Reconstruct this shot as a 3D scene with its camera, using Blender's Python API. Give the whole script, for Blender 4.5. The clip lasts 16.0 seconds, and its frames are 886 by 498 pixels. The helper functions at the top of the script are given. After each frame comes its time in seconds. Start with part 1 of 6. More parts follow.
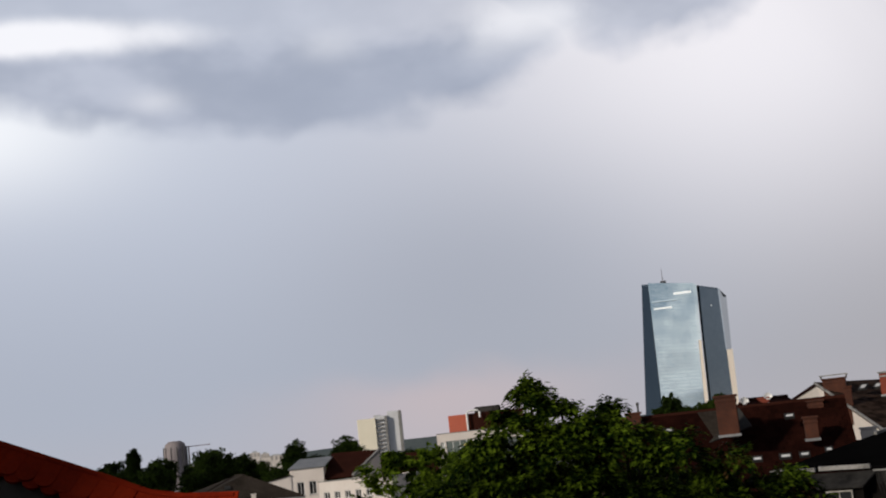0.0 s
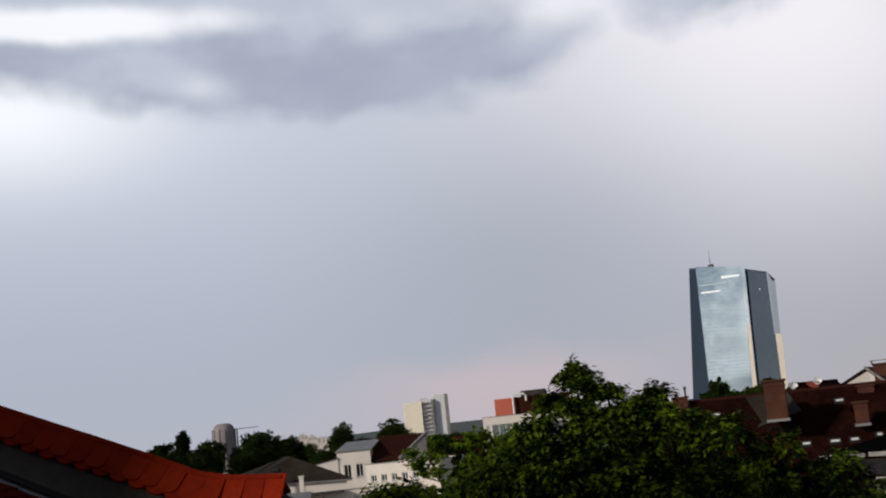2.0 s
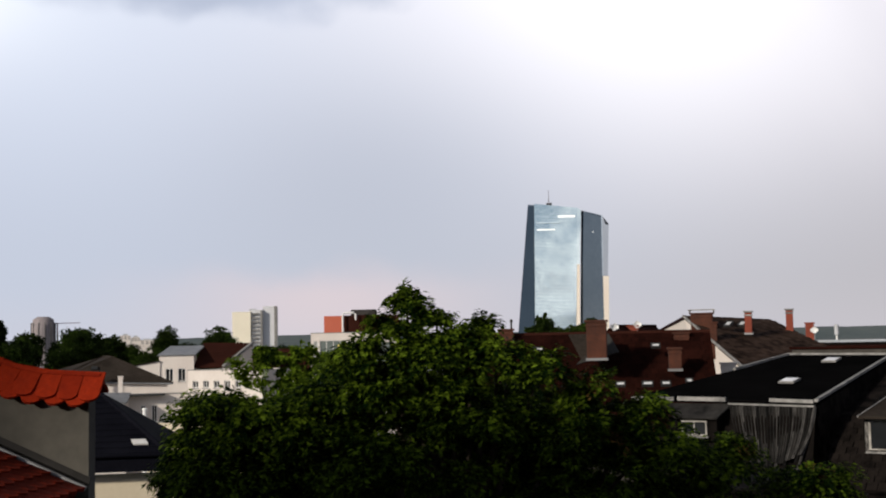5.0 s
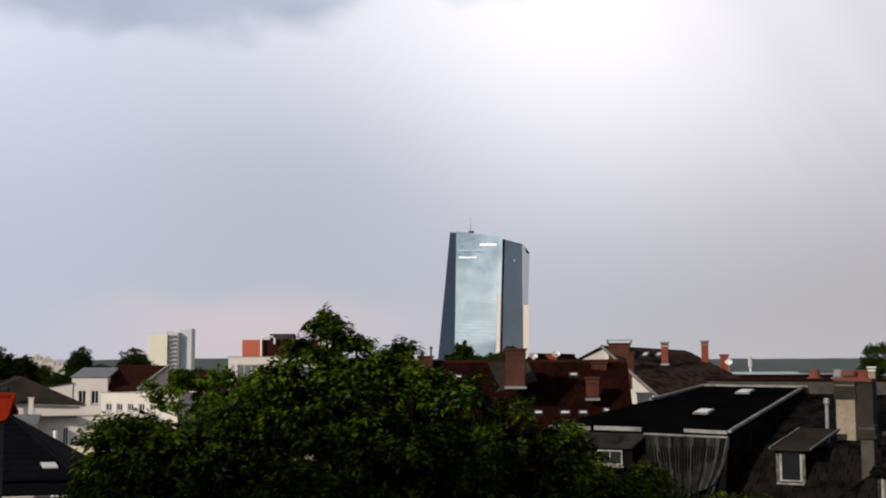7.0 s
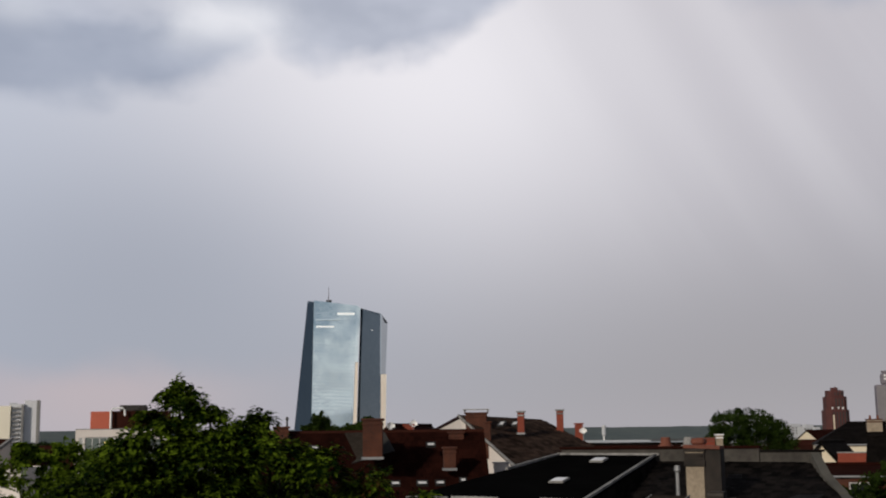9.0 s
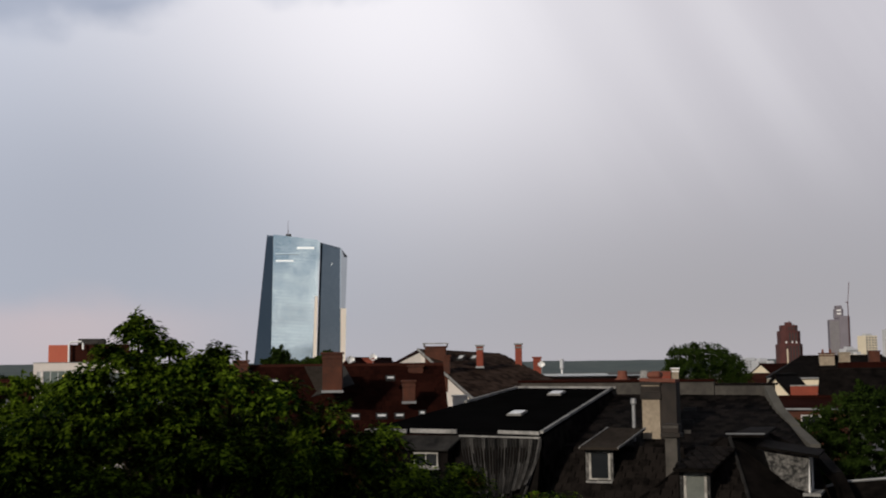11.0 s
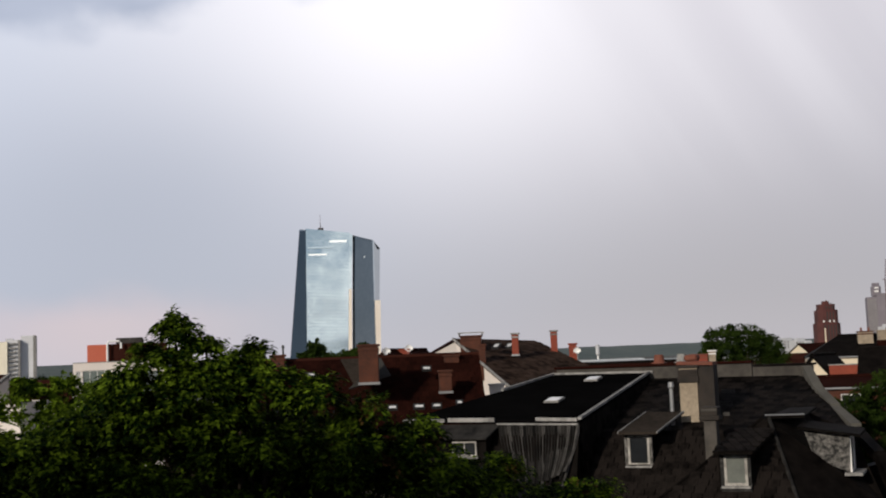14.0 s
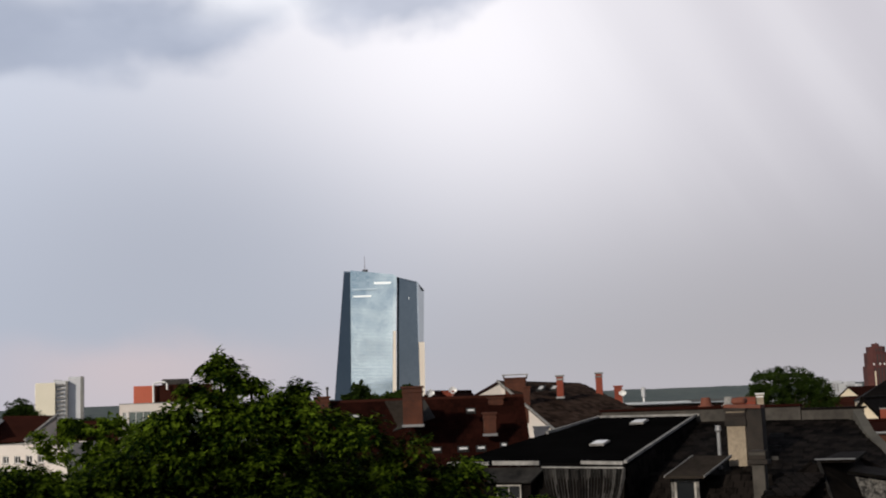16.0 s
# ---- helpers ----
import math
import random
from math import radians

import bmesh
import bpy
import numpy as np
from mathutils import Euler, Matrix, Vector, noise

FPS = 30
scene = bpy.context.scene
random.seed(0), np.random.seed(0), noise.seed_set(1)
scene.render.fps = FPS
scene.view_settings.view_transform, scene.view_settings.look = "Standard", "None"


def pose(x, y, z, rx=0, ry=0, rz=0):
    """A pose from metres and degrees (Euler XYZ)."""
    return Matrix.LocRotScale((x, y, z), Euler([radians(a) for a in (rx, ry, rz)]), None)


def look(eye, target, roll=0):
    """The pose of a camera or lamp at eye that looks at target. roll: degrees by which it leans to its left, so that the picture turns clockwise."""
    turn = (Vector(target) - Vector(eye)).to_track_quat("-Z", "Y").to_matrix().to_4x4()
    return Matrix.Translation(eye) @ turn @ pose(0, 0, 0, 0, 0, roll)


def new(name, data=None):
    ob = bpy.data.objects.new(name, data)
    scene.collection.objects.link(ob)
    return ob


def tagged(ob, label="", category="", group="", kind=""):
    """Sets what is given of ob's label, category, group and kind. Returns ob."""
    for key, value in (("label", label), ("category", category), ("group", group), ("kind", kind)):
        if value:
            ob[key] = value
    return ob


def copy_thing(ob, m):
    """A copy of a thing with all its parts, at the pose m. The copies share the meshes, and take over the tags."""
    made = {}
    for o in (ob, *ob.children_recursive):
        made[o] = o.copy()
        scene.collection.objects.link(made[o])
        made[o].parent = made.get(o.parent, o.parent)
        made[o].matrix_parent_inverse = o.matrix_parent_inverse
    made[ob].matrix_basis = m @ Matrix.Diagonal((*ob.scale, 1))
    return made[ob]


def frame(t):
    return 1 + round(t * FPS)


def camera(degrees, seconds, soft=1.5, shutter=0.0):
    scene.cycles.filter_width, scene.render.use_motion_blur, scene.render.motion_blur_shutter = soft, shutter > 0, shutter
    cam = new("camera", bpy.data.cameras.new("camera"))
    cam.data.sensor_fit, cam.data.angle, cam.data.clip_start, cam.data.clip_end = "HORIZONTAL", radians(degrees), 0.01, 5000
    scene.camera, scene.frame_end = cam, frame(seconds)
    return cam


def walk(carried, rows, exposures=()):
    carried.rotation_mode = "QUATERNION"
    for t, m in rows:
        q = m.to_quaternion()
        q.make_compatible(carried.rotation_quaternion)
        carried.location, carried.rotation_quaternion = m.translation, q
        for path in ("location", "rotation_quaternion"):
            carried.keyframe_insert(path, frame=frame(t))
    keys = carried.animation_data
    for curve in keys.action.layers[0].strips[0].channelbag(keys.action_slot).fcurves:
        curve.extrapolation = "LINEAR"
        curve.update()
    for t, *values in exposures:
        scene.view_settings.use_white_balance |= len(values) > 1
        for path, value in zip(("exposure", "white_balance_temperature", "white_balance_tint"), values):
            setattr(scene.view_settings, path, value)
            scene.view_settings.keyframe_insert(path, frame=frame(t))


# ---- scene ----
cam = camera(40.0, 16.0, soft=2.0)
PATH = [
    (0.0, 99.10, 6.09, 9.69),
    (0.5, 99.10, 6.44, 12.14),
    (1.0, 99.01, 6.44, 13.20),
    (1.5, 98.84, 6.27, 13.05),
    (2.0, 98.56, 5.84, 11.85),
    (2.5, 98.07, 5.16, 10.50),
    (3.0, 97.19, 4.44, 9.04),
    (3.5, 96.05, 3.68, 7.66),
    (4.0, 94.90, 2.76, 6.21),
    (4.5, 94.30, 1.90, 4.92),
    (7.0, 95.50, 0.21, -0.01),
    (7.5, 96.08, 0.82, -0.90),
    (8.0, 96.84, 1.52, -2.28),
    (8.5, 97.87, 1.50, -4.21),
    (9.0, 98.71, 0.69, -6.67),
    (9.5, 98.59, 0.27, -8.29),
    (10.0, 97.20, 0.40, -8.54),
    (12.5, 95.06, 1.48, -8.10),
    (13.0, 94.96, 1.77, -7.91),
    (13.5, 94.99, 1.99, -7.50),
    (14.0, 95.16, 2.27, -6.89),
    (14.5, 95.48, 2.44, -6.32),
    (15.0, 95.99, 2.48, -5.74),
    (15.5, 96.53, 2.43, -5.24),
    (16.0, 97.20, 2.09, -4.82),
]
EXPOSURE = [(0.0, -0.17), (1.5, -0.15), (2.5, -0.12), (3.5, 0.05), (4.0, 0.2), (4.5, 0.27), (7.0, 0.1), (8.0, -0.03), (9.0, -0.25), (10.0, -0.22), (12.5, 0.05), (13.5, 0.12), (15.0, 0.1), (16.0, 0.0)]
walk(cam, [(t, pose(0, 0, 18, *a)) for t, *a in PATH], EXPOSURE)

# ---- world: a storm sky clearing behind the viewer ----
SUN_AZ, SUN_EL = -138.0, 20.0
world = bpy.data.worlds.new("storm_sky")
scene.world = world
world.use_nodes = True
wt = world.node_tree
wt.nodes.clear()


def wmath(op, a, b=None, c=None):
    n = wt.nodes.new("ShaderNodeMath")
    n.operation = op
    for i, s in enumerate((a, b, c)):
        if s is None:
            continue
        if isinstance(s, (int, float)):
            n.inputs[i].default_value = s
        else:
            wt.links.new(s, n.inputs[i])
    return n.outputs[0]


def wramp(s, lo, hi, a=0.0, b=1.0):
    n = wt.nodes.new("ShaderNodeMapRange")
    n.interpolation_type = "SMOOTHSTEP"
    wt.links.new(s, n.inputs[0])
    for i, v in enumerate((lo, hi, a, b)):
        n.inputs[i + 1].default_value = v
    return n.outputs[0]


def wnoise(x, y, scale, detail=4.0, rough=0.5, seed=0.0):
    v = wt.nodes.new("ShaderNodeCombineXYZ")
    wt.links.new(x, v.inputs[0])
    wt.links.new(y, v.inputs[1])
    v.inputs[2].default_value = seed
    n = wt.nodes.new("ShaderNodeTexNoise")
    n.inputs["Scale"].default_value = scale
    n.inputs["Detail"].default_value = detail
    n.inputs["Roughness"].default_value = rough
    wt.links.new(v.outputs[0], n.inputs["Vector"])
    return n.outputs[0]


def wmix(f, a, b):
    n = wt.nodes.new("ShaderNodeMix")
    n.data_type = "RGBA"
    for s, i in ((f, 0), (a, 6), (b, 7)):
        if isinstance(s, (tuple, float, int)):
            n.inputs[i].default_value = (*s, 1) if isinstance(s, tuple) else s
        else:
            wt.links.new(s, n.inputs[i])
    return n.outputs[2]


tc = wt.nodes.new("ShaderNodeTexCoord")
sep = wt.nodes.new("ShaderNodeSeparateXYZ")
wt.links.new(tc.outputs["Generated"], sep.inputs[0])
DX, DY, DZ = sep.outputs
AZ = wmath("MULTIPLY", wmath("ARCTAN2", DX, DY), 57.2958)
EL = wmath("MULTIPLY", wmath("ARCSINE", DZ), 57.2958)
warp_a = wmath("MULTIPLY_ADD", wnoise(AZ, EL, 0.16, 5.0, 0.55, 3.0), 7.0, -3.5)
warp_e = wmath("MULTIPLY_ADD", wnoise(AZ, EL, 0.20, 4.0, 0.5, 9.0), 3.2, -1.6)
AZW, ELW = wmath("ADD", AZ, warp_a), wmath("ADD", EL, warp_e)


def blob(a0, e0, ra, re, a=None, e=None):
    p = wmath("DIVIDE", wmath("SUBTRACT", a or AZ, a0), ra)
    q = wmath("DIVIDE", wmath("SUBTRACT", e or EL, e0), re)
    s = wmath("ADD", wmath("MULTIPLY", p, p), wmath("MULTIPLY", q, q))
    return wmath("EXPONENT", wmath("MULTIPLY", s, -1.0))


soft = wnoise(AZ, EL, 0.07, 3.0, 0.5, 5.0)
streak = wnoise(wmath("MULTIPLY_ADD", EL, 0.62, AZ), wmath("MULTIPLY", EL, 0.05), 0.42, 3.0, 0.5, 2.0)
# even rain sky, bluer to the east and greyer to the west, paler with height
sky = wmix(wramp(AZ, -20.0, 22.0), (0.475, 0.515, 0.62), (0.42, 0.405, 0.44))
sky = wmix(wramp(EL, 3.0, 16.0), sky, wmix(wramp(AZ, -24.0, 22.0), (0.64, 0.685, 0.80), (0.64, 0.615, 0.665)))
# brighter rifts
sky = wmix(wmath("MULTIPLY", blob(-31.0, 16.0, 7.5, 3.2), 0.9), sky, (1.12, 1.14, 1.18))
sky = wmix(wmath("MULTIPLY", blob(6.0, 17.5, 12.5, 8.6), 0.92), sky, (1.06, 1.03, 1.075))
sky = wmix(wmath("MULTIPLY", blob(-7.0, 7.0, 9.5, 6.5), 0.7), sky, (0.42, 0.445, 0.525))
# falling rain: slanting shafts, paler and darker by turns
rain = wmath("MULTIPLY", wramp(streak, 0.35, 0.7), wmath("MULTIPLY", wramp(AZ, 4.0, 18.0), wramp(EL, 5.0, 14.0)))
sky = wmix(wmath("MULTIPLY", rain, 0.22), sky, (0.80, 0.78, 0.82))
SLANT = wmath("ADD", wmath("MULTIPLY_ADD", EL, 0.55, AZ), wmath("MULTIPLY", warp_a, 0.12))
fall = wramp(EL, 6.0, 15.0)


def shaft(s0, width, amount, colour):
    d = wmath("DIVIDE", wmath("SUBTRACT", SLANT, s0), width)
    k = wmath("EXPONENT", wmath("MULTIPLY", wmath("MULTIPLY", d, d), -1.0))
    return wmix(wmath("MULTIPLY", wmath("MULTIPLY", k, fall), amount), sky, colour)


sky = shaft(23.8, 1.6, 0.16, (0.56, 0.54, 0.59))
sky = shaft(28.2, 1.7, 0.17, (0.50, 0.48, 0.53))
sky = shaft(30.8, 1.6, 0.13, (0.98, 0.96, 1.0))
sky = shaft(33.8, 1.8, 0.15, (0.50, 0.48, 0.52))
# pale rose light under the cloud edge near the ground
rose = wmath("MULTIPLY", wramp(ELW, 4.2, 2.0), blob(-9.0, 1.8, 7.0, 3.8))
sky = wmix(wmath("MULTIPLY", rose, 0.6), sky, (0.70, 0.56, 0.57))
sky = wmix(wramp(EL, 3.0, -0.5, 0.0, 0.35), sky, (0.56, 0.53, 0.57))
# dark cloud bodies
ragged = wmath("ADD", wmath("MULTIPLY", warp_e, 0.75), wmath("MULTIPLY_ADD", wnoise(AZ, wmath("MULTIPLY", EL, 1.6), 0.30, 2.0, 0.45, 21.0), 1.9, -0.95))
ELC = wmath("ADD", EL, ragged)


def under(a0, e0, left, right, lo, hi):
    """Cloud above a sagging lower edge that is lowest, at e0, over the bearing a0."""
    d = wmath("SUBTRACT", AZ, a0)
    k = wramp(d, -0.5, 0.5, left, right)
    edge = wmath("MULTIPLY_ADD", wmath("MULTIPLY", d, d), k, e0)
    return wramp(wmath("SUBTRACT", ELC, edge), lo, hi)


puff = wnoise(AZ, wmath("MULTIPLY", EL, 1.7), 0.22, 3.0, 0.45, 17.0)
bank = under(-10.6, 14.95, 0.0054, 0.036, -0.55, 1.0)
lid = wmath("MULTIPLY_ADD", wramp(AZ, -30.0, -3.0), -1.0, 19.9)
bank = wmath("MULTIPLY", bank, wramp(wmath("SUBTRACT", wmath("ADD", EL, wmath("MULTIPLY_ADD", puff, 3.0, -1.5)), lid), 0.7, -0.9, 0.42, 1.0))
bank = wmath("MULTIPLY", bank, wramp(wmath("ADD", AZ, warp_a), -0.8, -3.6))
second = wmath("MULTIPLY", under(2.3, 17.15, 0.055, 0.045, -0.5, 0.9), 0.85)
body = wmath("MAXIMUM", bank, second)
body = wmath("MAXIMUM", body, wmath("MULTIPLY", wramp(blob(28.0, 21.2, 7.0, 2.6, AZW, ELW), 0.2, 0.66), 0.6))
body = wmath("MULTIPLY", body, wramp(soft, 0.2, 0.6, 0.82, 1.0))
sky = wmix(wmath("MULTIPLY", body, 0.95), sky, wmix(wmath("MULTIPLY", wramp(puff, 0.30, 0.75), wmath("SUBTRACT", 1.0, wmath("MULTIPLY", blob(-10.5, 16.4, 8.0, 1.9), 0.75))), (0.40, 0.445, 0.56), (0.60, 0.64, 0.76)))
# white rifts over the bank and small gaps in it
sky = wmix(wmath("MULTIPLY", wramp(blob(-27.5, 19.9, 8.5, 0.85, AZW, wmath("MULTIPLY_ADD", warp_e, 0.4, EL)), 0.15, 0.8), 0.95), sky, (1.10, 1.10, 1.15))
sky = wmix(wmath("MULTIPLY", blob(-21.8, 16.9, 1.2, 0.55, wmath("MULTIPLY_ADD", warp_a, 0.3, AZ), EL), 0.45), sky, (0.95, 0.96, 1.02))
sky = wmix(wmath("MULTIPLY", blob(-13.2, 19.0, 1.5, 0.7, wmath("MULTIPLY_ADD", warp_a, 0.3, AZ), EL), 0.4), sky, (0.95, 0.96, 1.02))
sky = wmix(wmath("MULTIPLY", blob(-3.4, 19.2, 2.4, 1.3, AZW, EL), 0.75), sky, (1.05, 1.05, 1.10))
# unseen sky dimmed overhead and aside to cut fill, light from the clearing behind
sky = wmix(wramp(EL, 21.5, 36.0, 0.0, 0.97), sky, (0.08, 0.085, 0.105))
side = wmath("MULTIPLY", wramp(wmath("ABSOLUTE", AZ), 38.0, 75.0), wramp(wmath("ABSOLUTE", AZ), 150.0, 115.0))
sky = wmix(wmath("MULTIPLY", side, 0.92), sky, (0.06, 0.08, 0.11))
back = wmath("MULTIPLY", wramp(DY, -0.82, -0.96), wramp(EL, 22.0, 11.0))
sky = wmix(wmath("MULTIPLY", back, 0.9), sky, wmix(wramp(wnoise(AZ, wmath("MULTIPLY", EL, 0.6), 0.34, 1.0, 0.4, 34.0), 0.40, 0.60), (0.27, 0.37, 0.46), wmix(wramp(EL, 3.0, 11.5), (1.35, 1.34, 1.30), (0.55, 0.66, 0.76))))
nishita = wt.nodes.new("ShaderNodeTexSky")
nishita.sky_type = "NISHITA"
nishita.sun_disc = False
nishita.sun_elevation, nishita.sun_rotation = radians(SUN_EL), radians(SUN_AZ)
bg_cloud, bg_sky = wt.nodes.new("ShaderNodeBackground"), wt.nodes.new("ShaderNodeBackground")
wt.links.new(sky, bg_cloud.inputs[0])
bg_cloud.inputs[1].default_value = 1.0
wt.links.new(nishita.outputs[0], bg_sky.inputs[0])
bg_sky.inputs[1].default_value = 0.1
mixed = wt.nodes.new("ShaderNodeMixShader")
mixed.inputs[0].default_value = 0.96
wt.links.new(bg_sky.outputs[0], mixed.inputs[1])
wt.links.new(bg_cloud.outputs[0], mixed.inputs[2])
wout = wt.nodes.new("ShaderNodeOutputWorld")
wt.links.new(mixed.outputs[0], wout.inputs[0])

sun_data = bpy.data.lights.new("sun", "SUN")
sun_data.energy, sun_data.angle, sun_data.color = 2.8, radians(3.5), (1.0, 0.90, 0.76)
sun_dir = Vector((math.sin(radians(SUN_AZ)) * math.cos(radians(SUN_EL)), math.cos(radians(SUN_AZ)) * math.cos(radians(SUN_EL)), math.sin(radians(SUN_EL))))
sun = new("sun", sun_data)
sun.matrix_world = look(sun_dir * 100, (0, 0, 0))


# ---- materials ----
def material(name, c1, c2, rough=0.8, scale=0.6, fine=14.0, bump=0.15, metal=0.0, island=0.0, waves=None, translucent=0.0, spec=0.5, contrast=1.0):
    """Two-scale noise between two colours, with fine relief; waves: (axis, metres) of ribs or courses."""
    m = bpy.data.materials.new(name)
    m.use_nodes = True
    t = m.node_tree
    b = t.nodes["Principled BSDF"]
    b.inputs["Roughness"].default_value, b.inputs["Metallic"].default_value = rough, metal
    b.inputs["Specular IOR Level"].default_value = spec
    g = t.nodes.new("ShaderNodeNewGeometry")

    def tex(s, d):
        n = t.nodes.new("ShaderNodeTexNoise")
        n.inputs["Scale"].default_value, n.inputs["Detail"].default_value = s, d
        t.links.new(g.outputs["Position"], n.inputs["Vector"])
        return n.outputs[0]

    def mm(op, a, bb):
        n = t.nodes.new("ShaderNodeMath")
        n.operation = op
        for i, s in enumerate((a, bb)):
            if isinstance(s, (int, float)):
                n.inputs[i].default_value = s
            else:
                t.links.new(s, n.inputs[i])
        return n.outputs[0]

    big, small = tex(scale, 6.0), tex(fine, 4.0)
    f = mm("ADD", mm("MULTIPLY", big, 1.5), mm("MULTIPLY", small, 0.9))
    f = mm("SUBTRACT", f, 0.7)
    if island:
        r = mm("MULTIPLY", mm("SUBTRACT", g.outputs["Random Per Island"], 0.5), island)
        oi = t.nodes.new("ShaderNodeObjectInfo")
        r2 = mm("MULTIPLY", mm("SUBTRACT", oi.outputs["Random"], 0.5), island * 0.6)
        f = mm("ADD", f, mm("ADD", r, r2))
    if contrast != 1.0:
        f = mm("ADD", mm("MULTIPLY", mm("SUBTRACT", f, 0.5), contrast), 0.5 - 0.05 * contrast)
    mx = t.nodes.new("ShaderNodeMix")
    mx.data_type = "RGBA"
    t.links.new(f, mx.inputs[0])
    mx.inputs[6].default_value, mx.inputs[7].default_value = (*c1, 1), (*c2, 1)
    t.links.new(mx.outputs[2], b.inputs["Base Color"])
    rr = mm("ADD", mm("MULTIPLY", mm("SUBTRACT", small, 0.5), 0.25), rough)
    t.links.new(rr, b.inputs["Roughness"])
    h = small
    if waves:
        axis, step = waves
        sp = t.nodes.new("ShaderNodeSeparateXYZ")
        t.links.new(g.outputs["Position"], sp.inputs[0])
        saw = mm("FRACT", mm("DIVIDE", sp.outputs["XYZ".index(axis)], step), 0.0)
        h = mm("ADD", mm("MULTIPLY", small, 0.4), mm("MULTIPLY", saw, 1.2))
    bp = t.nodes.new("ShaderNodeBump")
    bp.inputs["Strength"].default_value, bp.inputs["Distance"].default_value = bump, 0.03
    t.links.new(h, bp.inputs["Height"])
    t.links.new(bp.outputs[0], b.inputs["Normal"])
    if translucent:
        tr = t.nodes.new("ShaderNodeBsdfTranslucent")
        t.links.new(mx.outputs[2], tr.inputs[0])
        ms = t.nodes.new("ShaderNodeMixShader")
        ms.inputs[0].default_value = translucent
        t.links.new(b.outputs[0], ms.inputs[1])
        t.links.new(tr.outputs[0], ms.inputs[2])
        t.links.new(ms.outputs[0], t.nodes["Material Output"].inputs[0])
    return m


RED_TILE = material("red_clay_tile", (0.19, 0.0135, 0.0034), (0.36, 0.030, 0.0068), 0.85, 1.2, 22, 0.3, island=0.5, spec=0.08)
# Darker copy of the red tile, painting the near roof as shaded.
SHADED_RED = material("shaded_red_clay_tile", (0.075, 0.008, 0.003), (0.20, 0.020, 0.007), 0.8, 1.2, 22, 0.3, island=0.7, spec=0.1)
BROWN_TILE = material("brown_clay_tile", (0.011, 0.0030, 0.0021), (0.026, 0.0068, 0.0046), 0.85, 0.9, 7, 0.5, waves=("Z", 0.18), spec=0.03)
DARKRED_TILE = material("dark_red_tile", (0.022, 0.0078, 0.0056), (0.05, 0.016, 0.011), 0.85, 0.5, 9, 0.5, waves=("Z", 0.2), spec=0.03)
BLUE_TILE = material("blue_black_glazed_tile", (0.0035, 0.0038, 0.0065), (0.010, 0.0105, 0.016), 0.85, 1.0, 12, 0.3, island=0.3, spec=0.02)
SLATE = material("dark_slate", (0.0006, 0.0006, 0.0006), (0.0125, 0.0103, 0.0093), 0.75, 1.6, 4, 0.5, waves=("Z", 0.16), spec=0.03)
SLATE_PALE = material("weathered_pale_slate", (0.004, 0.004, 0.004), (0.19, 0.18, 0.17), 0.8, 5.0, 11.0, 0.5, island=0.8, contrast=1.7)
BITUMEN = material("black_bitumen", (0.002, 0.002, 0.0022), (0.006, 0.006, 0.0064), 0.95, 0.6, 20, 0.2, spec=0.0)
ZINC = material("zinc_sheet", (0.17, 0.175, 0.185), (0.33, 0.335, 0.345), 0.5, 1.0, 15, 0.1, metal=0.3)
OLD_METAL = material("weathered_seamed_metal", (0.002, 0.002, 0.0022), (0.05, 0.047, 0.045), 0.8, 1.3, 6, 0.3, island=1.3, metal=0.0, spec=0.2)
BARE_METAL = material("bare_grey_metal", (0.003, 0.003, 0.0032), (0.105, 0.10, 0.097), 0.7, 2.6, 7, 0.3, spec=0.3)
PALE_TRIM = material("pale_painted_edge", (0.07, 0.07, 0.07), (0.40, 0.39, 0.38), 0.7, 2.2, 9, 0.15)
WHITE = material("white_render", (0.66, 0.595, 0.55), (0.79, 0.735, 0.69), 0.9, 0.35, 6, 0.15)
CREAM = material("cream_render", (0.62, 0.54, 0.40), (0.74, 0.66, 0.52), 0.9, 0.3, 6, 0.15)
GREY_WALL = material("grey_render", (0.06, 0.056, 0.048), (0.13, 0.122, 0.106), 0.92, 0.9, 10, 0.35)
DARK_BROWN = material("dark_brown_render", (0.006, 0.005, 0.0045), (0.040, 0.031, 0.026), 0.92, 1.4, 5, 0.3)
STAINED = material("stained_grey_render", (0.010, 0.009, 0.008), (0.085, 0.076, 0.067), 0.92, 0.9, 4, 0.3)
BRICK = material("brown_brick", (0.035, 0.011, 0.006), (0.110, 0.034, 0.017), 0.9, 1.5, 8, 0.4, waves=("Z", 0.075))
BRICK_RED = material("red_brick", (0.16, 0.032, 0.018), (0.26, 0.055, 0.03), 0.9, 1.2, 8, 0.4)
CHIM_RENDER = material("chimney_render", (0.17, 0.135, 0.095), (0.40, 0.33, 0.25), 0.9, 1.6, 9, 0.3)
TERRACOTTA = material("terracotta", (0.10, 0.03, 0.018), (0.20, 0.062, 0.036), 0.8, 3, 20, 0.2)
RED_PANEL = material("red_facade_panel", (0.46, 0.10, 0.055), (0.56, 0.14, 0.08), 0.7, 0.3, 5, 0.1)
CONCRETE = material("light_concrete", (0.40, 0.41, 0.44), (0.52, 0.53, 0.56), 0.9, 0.1, 2, 0.1)
CONCRETE_DARK = material("shaded_concrete", (0.16, 0.16, 0.16), (0.28, 0.27, 0.26), 0.9, 0.2, 2, 0.1)
RED_STONE = material("red_sandstone", (0.055, 0.018, 0.018), (0.105, 0.034, 0.03), 0.9, 0.08, 1, 0.2)
